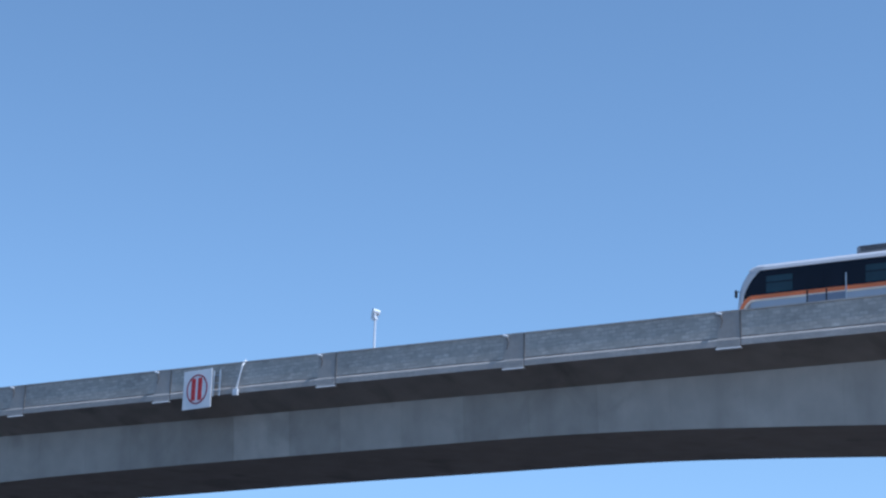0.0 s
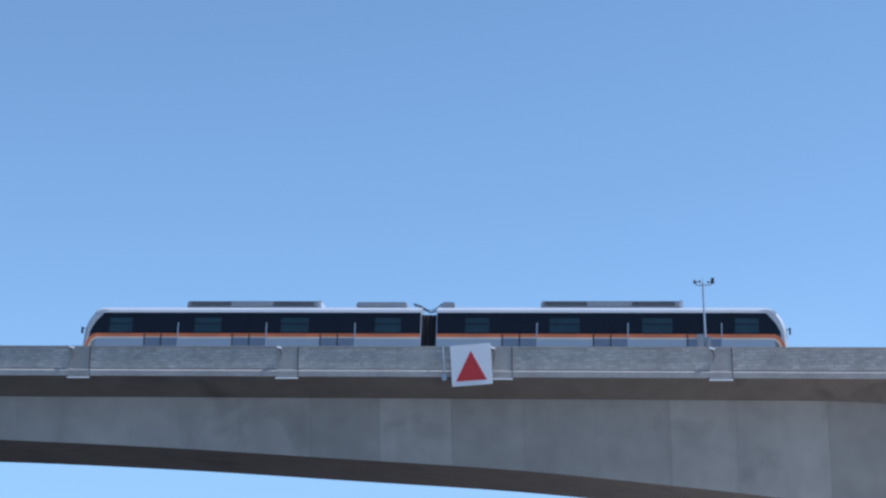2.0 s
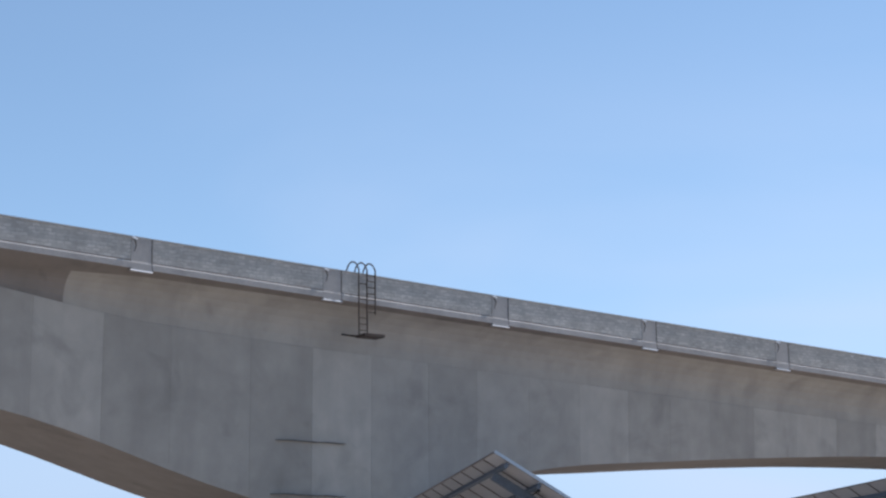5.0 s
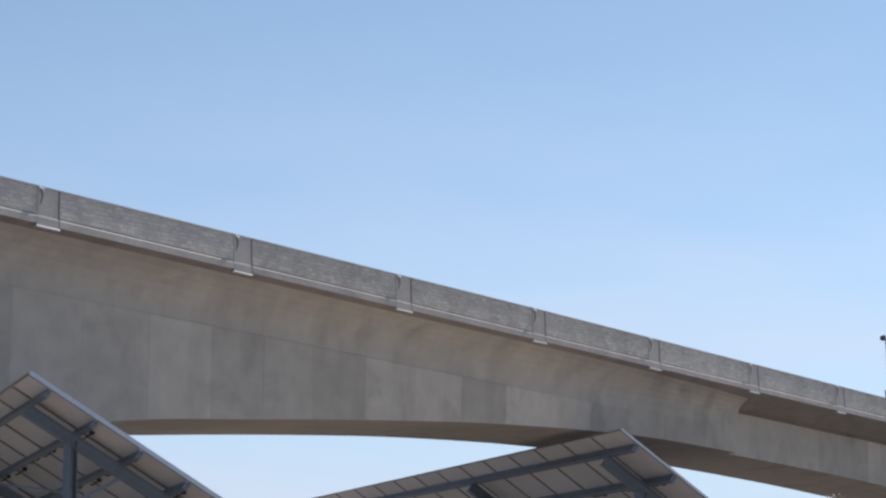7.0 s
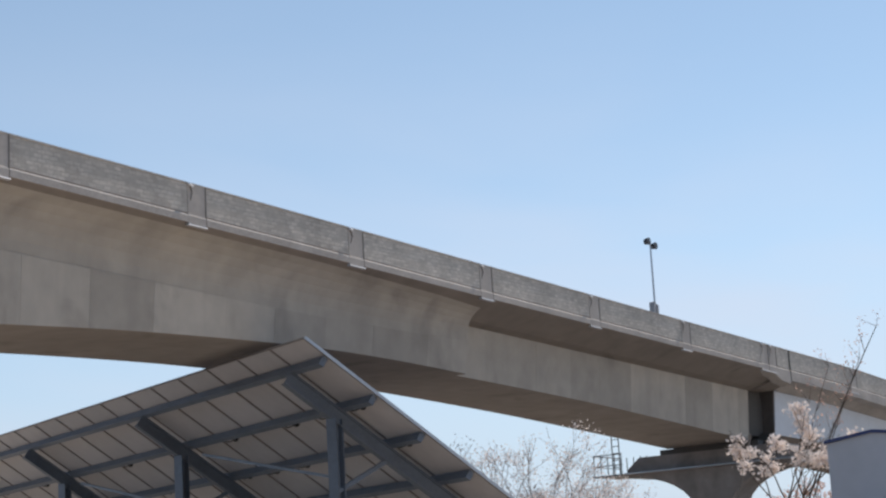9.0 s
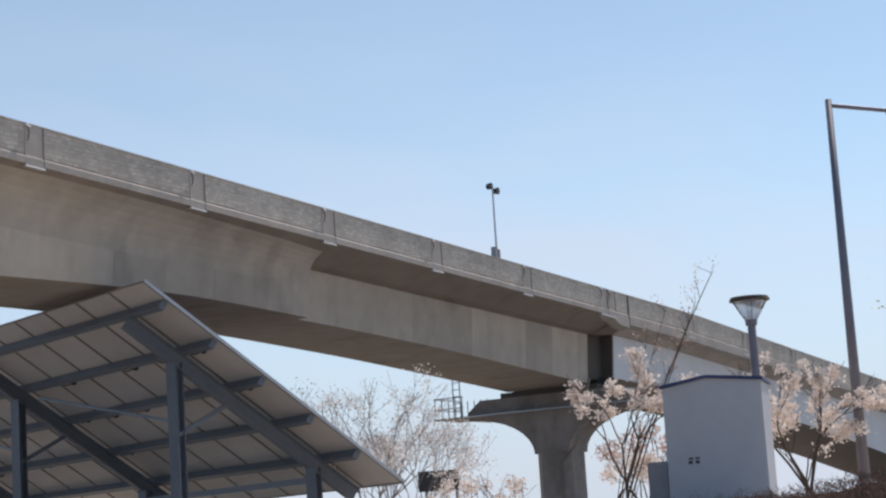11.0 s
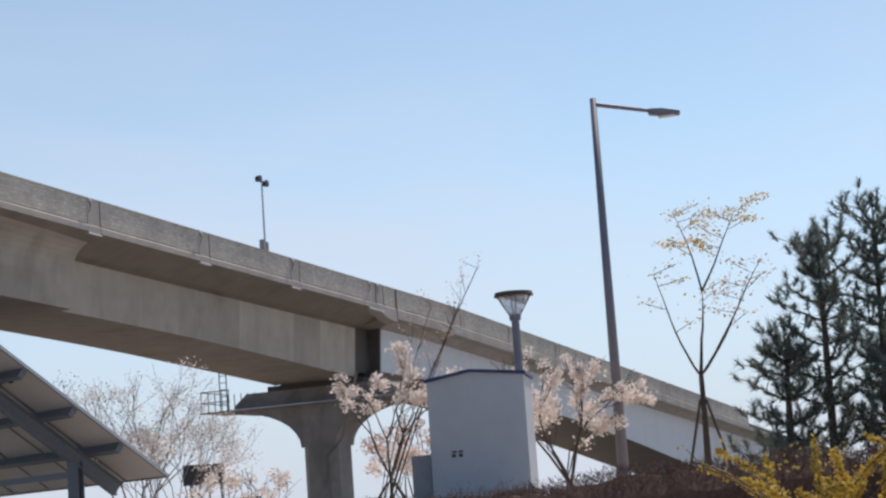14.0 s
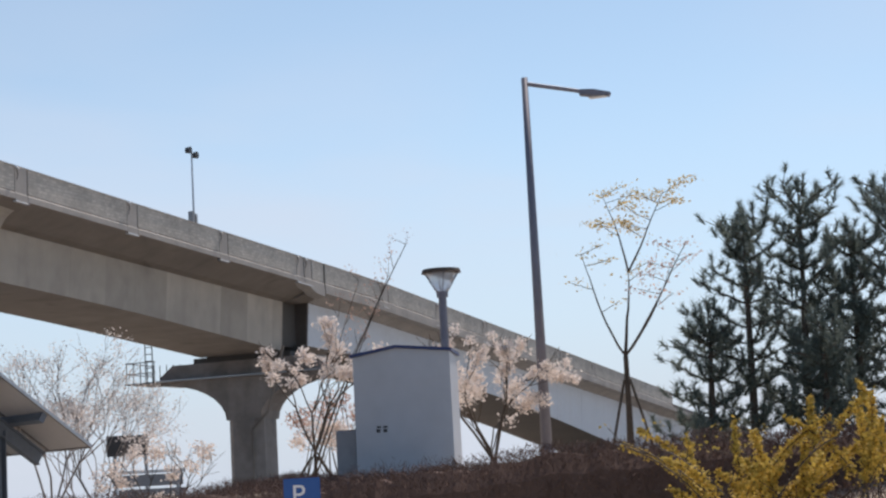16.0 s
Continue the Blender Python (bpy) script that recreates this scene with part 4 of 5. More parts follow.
# ---- solar canopies ----
def canopy(name, corner, az, fall, length, run, drop, seed, k):
    """A tilted deck of solar modules on purlins, rafters and two rows of posts; k is the size of its bays."""
    random.seed(seed)
    u = Vector((math.sin(radians(az)), math.cos(radians(az)), -fall)).normalized()
    v = Vector((math.cos(radians(az)) * run, -math.sin(radians(az)) * run, -drop))
    slope_len = v.length
    v = v.normalized()
    n = u.cross(v).normalized()
    if n.z < 0:
        n = -n
    c = Vector(corner)
    t = thing(name, "tilted solar canopy with pale module undersides on galvanised steel frame", "solar canopy", group="solar canopies")
    pitch = 1.55 * k
    lines = [d * k for d in (0.65, 2.05, 3.45, 4.9, 6.3, 7.7, 9.1) if d * k < slope_len - 0.5]
    cuts = [0.0] + lines + [slope_len]
    count = int(length / pitch)
    for d0, d1 in zip(cuts, cuts[1:]):
        a, b = u * (pitch - 0.05), v * (d1 - d0 - 0.05)
        lo, hi = -n * 0.02, n * 0.025
        g = Geo()
        g.add([lo, a + lo, a + b + lo, b + lo, hi, a + hi, a + b + hi, b + hi], [(0, 3, 2, 1), (4, 5, 6, 7), (0, 1, 5, 4), (1, 2, 6, 5), (2, 3, 7, 6), (3, 0, 4, 7)])
        ob = part("module", g, BACKSHEET, t)
        mesh = ob.data
        mesh.materials.append(CELL)
        for q in mesh.polygons:
            if q.normal.dot(n) > 0.9:
                q.material_index = 1
        for i in range(count):
            if i:
                ob = new("module", mesh)
                ob.parent = t
            ob.location = c + u * (i * pitch) + v * (d0 + 0.025)
    # thin module frames under the sheets
    g = Geo()
    for i in range(count + 1):
        p = c + u * (i * pitch - 0.025) - n * 0.03
        g.bar(p, p + v * slope_len, 0.055 * k, 0.05, n)
    for d in (0.0, slope_len):
        p = c + v * d - n * 0.03
        g.bar(p, p + u * (count * pitch), 0.05, 0.045, n)
    part("module_frame", g, MODULE_FRAME, t, "thin aluminium module frames")
    g = Geo()
    p = c - u * 0.05 + n * 0.0
    g.bar(p, p + v * slope_len, 0.05, 0.1, n)
    part("edge_trim", g, GALV, t, "pale metal edge trim")
    L = count * pitch
    for d in lines:
        g = Geo()
        p = c + v * d - n * (0.05 + 0.11 * k)
        g.bar(p + u * 0.06, p + u * (L - 0.05), 0.13 * k, 0.2 * k, n)
        part("purlin", g, FRAME_STEEL, t, "steel purlin")
    last = None
    i = 0
    while (0.85 + 5 * i) * pitch < L - 0.3:
        p = c + u * ((0.85 + 5 * i) * pitch) - n * (0.05 + 0.36 * k)
        g = Geo()
        g.bar(p + v * (0.6 * k), p + v * (slope_len * 0.97), 0.05 * k, 0.3 * k, n)
        for s in (-1, 1):
            o = n * (0.145 * k * s)
            g.bar(p + o + v * (0.6 * k), p + o + v * (slope_len * 0.97), 0.2 * k, 0.03 * k, n)
        part("rafter", g, FRAME_STEEL, t, "deep steel rafter")
        tops = []
        for d in (2.05 * k, min(6.2 * k, slope_len * 0.85)):
            q = p + v * d - n * (0.14 * k)
            r = 0.13 * k
            z0 = ground_z(q.x, q.y) - 0.2
            g = Geo()
            g.box((q.x - r, q.y - r, z0), (q.x - r * 0.75, q.y + r, q.z + 0.1))
            g.box((q.x + r * 0.75, q.y - r, z0), (q.x + r, q.y + r, q.z + 0.1))
            g.box((q.x - r * 0.75, q.y - r * 0.15, z0), (q.x + r * 0.75, q.y + r * 0.15, q.z + 0.1))
            part("post", g, FRAME_STEEL, t, "galvanised steel post")
            tops.append(q)
        q = tops[0]
        g = Geo()
        g.bar(q - Vector((0, 0, 1.5 * k)), p + v * (3.6 * k) - n * 0.1, 0.09 * k, 0.09 * k)
        part("brace", g, FRAME_STEEL, t)
        if last:
            g = Geo()
            g.bar(tops[1] - Vector((0, 0, 0.3)), last[1] - Vector((0, 0, 0.3)), 0.1 * k, 0.14 * k)
            part("tie_beam", g, FRAME_STEEL, t)
            g = Geo()
            g.bar(tops[0].lerp(last[0], 0.16) - Vector((0, 0, 0.05)), last[0].lerp(tops[0], 0.0) - Vector((0, 0, 1.2 * k)), 0.06 * k, 0.06 * k)
            part("brace", g, FRAME_STEEL, t)
        last = tops
        i += 1
    g = Geo()
    for i in range(count):
        for d in lines[1:4]:
            p = c + u * ((i + 0.5) * pitch + random.uniform(-0.1, 0.1)) + v * (d + random.uniform(0.12, 0.25) * k) - n * 0.09
            g.bar(p, p + u * 0.13 * k, 0.11 * k, 0.07 * k, n)
            q = p + u * random.uniform(0.3, 0.6) - n * 0.08
            g.tube(p, q, 0.02, 0.02, 5)
            g.tube(q, q + u * 0.3 + n * 0.06, 0.02, 0.02, 5)
    tagged(part("junction_box", g, RUBBER, t, "black junction boxes and cable loops"), kind="stuff")


canopy("solar_canopy", (66.6, -1.5, 10.7), 22, 0.002, 44, 9.5, 6.45, 5, 1.5)
canopy("solar_canopy", (30.8, -10.95, 8.42), 21, 0.05, 26, 8.6, 5.2, 6, 0.9)


# ---- roadside: lamps, cabinet, signs ----
def street_lamp():
    x, y = 65.45, -24.03
    z = ground_z(x, y)
    s = thing("street_lamp", "tall grey tapered street lamp with one straight arm", "street lamp", Matrix.Translation((x, y, z)))
    g = Geo(); g.tube((0, 0, 0), (0, 0, 12.27 - z), 0.145, 0.08, 14); g.tube((0, 0, 0), (0, 0, 0.7), 0.2, 0.2, 14)
    part("pole", g, LAMP_GREY, s, smooth=True)
    g = Geo(); g.tube((0, 0, 12.12 - z), (0.42, -1.45, 11.8 - z), 0.055, 0.05, 8)
    part("arm", g, LAMP_GREY, s)
    g = Geo()
    h = 11.68 - z
    g.loft([[(0.32, -1.3, h + 0.05), (0.52, -1.25, h + 0.05), (0.52, -1.25, h + 0.2), (0.32, -1.3, h + 0.2)],
            [(0.36, -1.65, h), (0.66, -1.58, h), (0.66, -1.58, h + 0.17), (0.36, -1.65, h + 0.17)],
            [(0.5, -2.07, h - 0.02), (0.74, -1.99, h - 0.02), (0.74, -1.99, h + 0.07), (0.5, -2.07, h + 0.07)]])
    head = part("head", g, LAMP_GREY, s, "flat grey lamp head", bevel=0.02)
    g = Geo(); g.box((0.46, -1.92, h - 0.035), (0.64, -1.5, h - 0.002))
    part("lens", g, LENS, head)


def path_lamp():
    x, y = 58.83, -24.03
    z = ground_z(x, y)
    h = 6.83 - z
    s = thing("path_lamp", "dark post lamp with a flared glass shade and flat cap", "path lamp", Matrix.Translation((x, y, z)))
    g = Geo(); g.tube((0, 0, 0), (0, 0, h - 0.58), 0.1, 0.085, 12); g.tube((0, 0, h - 0.62), (0, 0, h - 0.5), 0.12, 0.13, 12)
    part("post", g, LAMP_GREY, s)
    g = Geo(); g.tube((0, 0, h - 0.5), (0, 0, h - 0.09), 0.13, 0.34, 16)
    part("shade", g, SHADE_GLASS, s, "clear flared glass shade", smooth=True)
    g = Geo(); g.tube((0, 0, h - 0.1), (0, 0, h - 0.02), 0.43, 0.4, 24); g.tube((0, 0, h - 0.02), (0, 0, h + 0.01), 0.22, 0.15, 16)
    part("cap", g, RUSTY, s, "flat dark cap")
    g = Geo()
    for i in range(4):
        a = i * math.pi / 2 + 0.5
        g.tube((0.12 * math.cos(a), 0.12 * math.sin(a), h - 0.5), (0.37 * math.cos(a), 0.37 * math.sin(a), h - 0.08), 0.014, 0.014, 5)
    part("stays", g, LAMP_GREY, s)


def kiosk():
    p0, p1 = Vector((56.23, -23.0, 0)), Vector((56.74, -24.9, 0))
    along = (p1 - p0)
    w = along.length
    ang = math.degrees(math.atan2(along.y, along.x))
    z = 2.31
    s = thing("equipment_kiosk", "white sheet-metal equipment kiosk with dark blue roof edge", "kiosk", pose(p0.x, p0.y, z, 0, 0, ang))
    prof = [(0, 0), (w, 0), (w, 2.58), (w * 0.45, 2.7), (0, 2.55)]
    g = Geo(); g.loft([[(a, 0, b) for a, b in prof], [(a, 1.6, b) for a, b in prof]])
    part("shell", g, KIOSK_PAINT, s, "pale shell")
    g = Geo()
    for (a, b), (c, d) in ((prof[4], prof[3]), (prof[3], prof[2])):
        e = 0.05
        g.loft([[(a - e * (a == 0), -0.06, b), (c + e * (c == w), -0.06, d), (c + e * (c == w), -0.06, d + 0.06), (a - e * (a == 0), -0.06, b + 0.06)],
                [(a - e * (a == 0), 1.66, b), (c + e * (c == w), 1.66, d), (c + e * (c == w), 1.66, d + 0.06), (a - e * (a == 0), 1.66, b + 0.06)]])
    part("roof", g, NAVY, s, "dark blue roof edge")
    g = Geo()
    g.box((w * 0.64, -0.012, 2.0), (w * 0.86, -0.001, 2.42))
    part("vent_panel", g, KIOSK_PAINT, s, "faint grey panel")
    g = Geo()
    for i in range(2):
        g.box((0.42 + 0.14 * i, -0.008, 1.02), (0.5 + 0.14 * i, -0.001, 1.09)); g.box((0.43 + 0.13 * i, -0.008, 1.11), (0.52 + 0.13 * i, -0.001, 1.15))
    part("marking", g, DARK_STEEL, s, "small dark marking bars")
    g = Geo(); g.box((-0.45, 0.25, -0.1), (-0.03, 1.0, 1.12))
    c = part("side_cabinet", g, EQUIP, s, "low grey side cabinet", bevel=0.02)
    g = Geo(); g.box((-0.1, -0.1, -0.5), (w + 0.1, 1.7, 0.0))
    part("plinth", g, PILASTER, s)


def parking_sign():
    s = thing("parking_sign", "blue parking sign with white letter on a post", "sign", pose(47.62, -25.83, -0.13, 0, 0, -70))
    g = Geo(); g.box((-0.28, -0.02, 2.0), (0.28, 0.02, 2.52))
    b = part("plate", g, SIGN_BLUE, s, "blue plate", bevel=0.01)
    g = Geo(); g.tube((0, 0.05, ground_z(47.62, -25.83) - 0.2), (0, 0.05, 2.4), 0.035, 0.035, 10)
    part("post", g, GALV, s)
    cu = bpy.data.curves.new("letter", "FONT")
    cu.body, cu.size, cu.extrude = "P", 0.42, 0.004
    cu.materials.append(SIGN_WHITE)
    o = new("letter", cu)
    o.parent = s
    o.matrix_basis = pose(-0.16, -0.03, 2.13, 90, 0, 0)


def sign_boards():
    s = thing("direction_boards", "dark backs of road sign boards on steel posts", "sign", pose(85.8, -0.9, 0, 0, 0, -62))
    for a, b, z0, z1, m in ((-1.3, 0.3, 4.2, 5.0, DARK_STEEL), (-1.1, 1.6, 3.0, 3.45, EQUIP), (-0.9, 1.7, 2.3, 2.9, EQUIP)):
        g = Geo(); g.box((a, -0.05, z0), (b, 0.03, z1))
        part("board", g, m, s, "grey board back", bevel=0.01)
    g = Geo(); g.box((-1.1, -0.09, 3.5), (1.7, 0.0, 3.62))
    part("pale_rail", g, SHEET_WHITE, s)
    for a in (-1.0, 0.2, 1.4):
        g = Geo(); g.tube((a, 0.1, 0), (a, 0.1, 4.4 if a < 0.5 else 3.5), 0.07, 0.07, 8)
        part("post", g, GALV, s)


street_lamp()
path_lamp()
kiosk()
parking_sign()
sign_boards()


# ---- planting ----
def branch(wood, tips, p, d, length, r, depth, spread, lift):
    """Grows a limb in short bent steps and splits it; the outer ends go to tips."""
    steps = 3
    for i in range(steps):
        d = (d + Vector((random.gauss(0, 0.09), random.gauss(0, 0.09), random.gauss(0, 0.06) + lift))).normalized()
        q = p + d * (length / steps)
        wood.tube(p, q, r * (1 - 0.22 * i / steps), r * (1 - 0.22 * (i + 1) / steps), 6 if r > 0.03 else 4, False)
        if depth <= 1:
            tips.append((q, d))
        p = q
    if depth == 0:
        return
    for i in range(random.choice((2, 3, 3))):
        a = random.uniform(0, 2 * math.pi)
        s = d.orthogonal().normalized()
        side = s * math.cos(a) + d.cross(s) * math.sin(a)
        k = random.uniform(0.6, 1.0) * spread
        branch(wood, tips, p, (d + side * k).normalized(), length * random.uniform(0.62, 0.82), r * 0.62, depth - 1, spread, lift)


def blossom_tree(x, y, h, seed, trunk=0.3, petals=26, size=0.05, spread=0.62, depth=4, mat=None, keep=0.75, props=True, clump=0.14, bark=None, limb=0.0075, lift=0.04, lean=0.0, uneven=False, label="young cherry tree with pale pink blossom and propped trunk"):
    random.seed(seed)
    z = ground_z(x, y)
    t = thing("blossom_tree", label, "tree", Matrix.Translation((x, y, z - 0.05)) @ Matrix.Rotation(radians(lean), 4, Vector((0.93, 0.36, 0))), group="young trees")
    wood, crown, tips = Geo(), Geo(), []
    th = h * trunk
    wood.tube((0, 0, 0), (0.03, 0, th), 0.025 * h * 0.55, 0.02 * h * 0.5, 8)
    for i in range(4):
        a = i * 1.57 + random.uniform(-0.4, 0.4)
        branch(wood, tips, Vector((0.03, 0, th * random.uniform(0.85, 1.0))), Vector((math.cos(a) * spread, math.sin(a) * spread, 1 if i or not uneven else 3)).normalized(), h * (0.3 if depth > 3 else 0.36) * ((0.95, 0.75, 0.9, 0.6)[i] if uneven else 1), limb * h, depth - 1, spread, lift)
    for q, d in tips:
        if random.random() > keep:
            continue
        for _ in range(random.randint(petals // 2, petals)):
            crown.leaf(q + Vector((random.gauss(0, clump), random.gauss(0, clump), random.gauss(0, clump * 0.8))), size, 0.8)
    part("trunk", wood, bark or BARK, t)
    part("crown", crown, mat or BLOSSOM, t)
    if props:
        for i in range(3):
            a = i * 2.1 + 0.4
            g = Geo()
            g.tube((0.75 * math.cos(a), 0.75 * math.sin(a), -0.1), (0.08 * math.cos(a), 0.08 * math.sin(a), th * 0.85), 0.035, 0.03, 6)
            part("prop_stake", g, BARK, t, "wooden prop stake")
    return t


def staked_tree(x, y):
    """A young staked tree: a short trunk, five rising limbs and thin level twigs with sparse tufts of new leaves."""
    random.seed(263)
    z = ground_z(x, y)
    t = thing("young_tree", "slender staked tree with sparse yellowish new leaves", "tree", Matrix.Translation((x, y, z - 0.05)), group="young trees")
    wood, leaves, pink = Geo(), Geo(), Geo()
    across, depth = Vector((0.38, -0.92, 0)), Vector((0.92, 0.38, 0))
    fork = Vector((0.02, 0, 2.75))
    wood.tube((0, 0, 0), fork, 0.085, 0.06, 8)

    def tuft(p, many, crown):
        for _ in range(many):
            crown.leaf(p + across * random.gauss(0, 0.17) + depth * random.gauss(0, 0.12) + Vector((0, 0, random.gauss(0, 0.06))), 0.042, 0.5)

    def limb(p, lean, away, length, r, bend, crown, twigs, many):
        """lean: sideways slope at the start; bend: how fast it turns upright."""
        d = (across * math.sin(radians(lean)) + depth * away + Vector((0, 0, math.cos(radians(lean))))).normalized()
        for i in range(9):
            d = (d + Vector((0, 0, bend)) + across * random.gauss(0, 0.05) + depth * random.gauss(0, 0.05)).normalized()
            q = p + d * (length / 9)
            wood.tube(p, q, r * (1 - 0.085 * i), r * (1 - 0.085 * (i + 1)), 6, False)
            p = q
            if i > 2 and random.random() < twigs:
                side = random.choice((-1, 1))
                e = p
                dd = (across * side + depth * random.uniform(-0.7, 0.7) + Vector((0, 0, random.uniform(0.1, 0.7)))).normalized()
                for _ in range(4):
                    dd = (dd + Vector((random.gauss(0, 0.12), random.gauss(0, 0.12), 0.05))).normalized()
                    n = e + dd * random.uniform(0.1, 0.2)
                    wood.tube(e, n, 0.011, 0.007, 4, False)
                    e = n
                    if random.random() < 0.55:
                        tuft(e, many // 2, crown)
                tuft(e, many, crown)
        tuft(p, many * 2, crown)
        return p

    limb(fork, -36, 0.1, 2.6, 0.03, 0.12, leaves, 0.6, 12)
    mid = limb(fork, 5, 0.0, 2.0, 0.045, 0.03, leaves, 0.35, 6)
    limb(mid, -10, 0.1, 2.0, 0.026, 0.02, leaves, 0.8, 22)
    limb(mid, 30, -0.1, 2.0, 0.028, 0.02, leaves, 0.9, 38)
    limb(fork, 40, -0.2, 3.0, 0.032, 0.04, pink, 0.7, 20)
    limb(fork, 52, 0.3, 2.6, 0.022, 0.13, pink, 0.5, 12)
    part("trunk", wood, BARK, t)
    part("crown", leaves, BUD, t, "yellow-green new leaves")
    part("crown", pink, BUD_PINK, t, "pinkish new leaves")
    for i in range(3):
        a = i * 2.1 + 0.4
        g = Geo()
        g.tube((0.75 * math.cos(a), 0.75 * math.sin(a), -0.1), (0.08 * math.cos(a), 0.08 * math.sin(a), 2.2), 0.035, 0.03, 6)
        part("prop_stake", g, BARK, t, "wooden prop stake")


def pine(x, y, h, seed, r=1.5):
    random.seed(seed)
    z = ground_z(x, y)
    t = thing("pine_tree", "dark green pine with upright tufted shoots", "tree", Matrix.Translation((x, y, z - 0.05)), group="pines")
    wood, needles = Geo(), Geo()

    def tuft(p, d, s):
        for _ in range(42):
            k = (d * random.uniform(0.4, 1.4) + Vector((random.gauss(0, 0.55), random.gauss(0, 0.55), random.gauss(0, 0.4)))).normalized() * s * random.uniform(0.6, 1.1)
            o = p + d * random.uniform(-0.9, 0.3) * s
            w = k.orthogonal().normalized() * 0.014
            needles.add([o - w, o + w, o + k], [(0, 1, 2)])

    px, py = random.uniform(-0.15, 0.15), random.uniform(-0.15, 0.15)
    wood.tube((0, 0, 0), (px * 0.5, py * 0.5, h * 0.5), 0.11, 0.07, 8)
    wood.tube((px * 0.5, py * 0.5, h * 0.5), (px, py, h * 0.95), 0.07, 0.025, 6)
    zz = h * 0.14
    while zz < h * 0.93:
        f = zz / h
        reach = r * (0.95 - 0.5 * f ** 2.2) * random.uniform(0.5, 1.25)
        n = random.choice((3, 4, 5))
        a0 = random.uniform(0, 6.28)
        for i in range(n):
            a = a0 + i * 6.283 / n + random.uniform(-0.3, 0.3)
            ln = reach * random.uniform(0.6, 1.1)
            base = Vector((px * f, py * f, zz))
            d = Vector((math.cos(a), math.sin(a), 0.0 + 0.35 * f))
            p = base
            for s in range(3):
                d = (d + Vector((random.gauss(0, 0.15), random.gauss(0, 0.15), 0.13))).normalized()
                q = p + d * (ln / 3)
                wood.tube(p, q, 0.028 * (1 - s * 0.25), 0.028 * (1 - (s + 1) * 0.25), 4, False)
                for _ in range(2 if s else 1):
                    side = Vector((random.gauss(0, 1), random.gauss(0, 1), random.uniform(0.2, 1.0))).normalized()
                    e = q + side * random.uniform(0.14, 0.5)
                    wood.tube(q, e, 0.012, 0.008, 3, False)
                    tuft(e, (side + Vector((0, 0, 0.7))).normalized(), 0.2)
                tuft(q, (d + Vector((0, 0, 0.3))).normalized(), 0.22)
                p = q
            if random.random() < 0.5:
                tuft(p + Vector((0, 0, 0.18)), Vector((0, 0, 1)), 0.24)
        zz += random.uniform(0.32, 0.55)
    for _ in range(5):
        o = Vector((px + random.gauss(0, 0.13), py + random.gauss(0, 0.13), h * 0.93))
        e = o + Vector((random.gauss(0, 0.12), random.gauss(0, 0.12), random.uniform(0.2, 0.5)))
        wood.tube(o, e, 0.015, 0.01, 4, False)
        tuft(e, Vector((0, 0, 1)), 0.22)
    part("trunk", wood, BARK, t)
    part("crown", needles, NEEDLE, t)


def forsythia(x, y, h, seed, n=20):
    """Arching canes, each a thick spike of yellow flowers over a tangle of bare twigs."""
    random.seed(seed)
    z = ground_z(x, y)
    t = thing("forsythia_bush", "arching forsythia bush covered in yellow flowers", "bush", Matrix.Translation((x, y, z - 0.05)), group="forsythia")
    wood, petals = Geo(), Geo()
    for c in range(n):
        a = random.uniform(0, 6.283)
        tilt = random.uniform(0.1, 0.55)
        d = Vector((math.cos(a) * tilt, math.sin(a) * tilt, 1)).normalized()
        p = Vector((random.gauss(0, 0.3), random.gauss(0, 0.3), 0))
        ln = h * random.uniform(0.55, 1.1)
        flower = random.random() < 0.7
        for s in range(9):
            d = (d + Vector((math.cos(a) * 0.04, math.sin(a) * 0.04, -0.03 - 0.012 * s)) + Vector((random.gauss(0, 0.05), random.gauss(0, 0.05), 0))).normalized()
            q = p + d * (ln / 9)
            wood.tube(p, q, 0.014, 0.012, 3, False)
            if flower and s > 3:
                wide = 0.042 - 0.003 * (s - 3)
                for _ in range(64):
                    f = random.random()
                    petals.leaf(p.lerp(q, f) + Vector((random.gauss(0, wide), random.gauss(0, wide), random.gauss(0, wide))), 0.036, 0.8)
            elif random.random() < 0.7:
                e = q + Vector((random.gauss(0, 0.25), random.gauss(0, 0.25), random.uniform(0.05, 0.35)))
                wood.tube(q, e, 0.008, 0.005, 3, False)
                for _ in range(4):
                    petals.leaf(e + Vector((random.gauss(0, 0.05), random.gauss(0, 0.05), random.gauss(0, 0.05))), 0.03, 0.8)
            p = q
    tagged(part("stem", wood, BARK, t), kind="stuff")
    tagged(part("blossom", petals, YELLOW, t), kind="stuff")


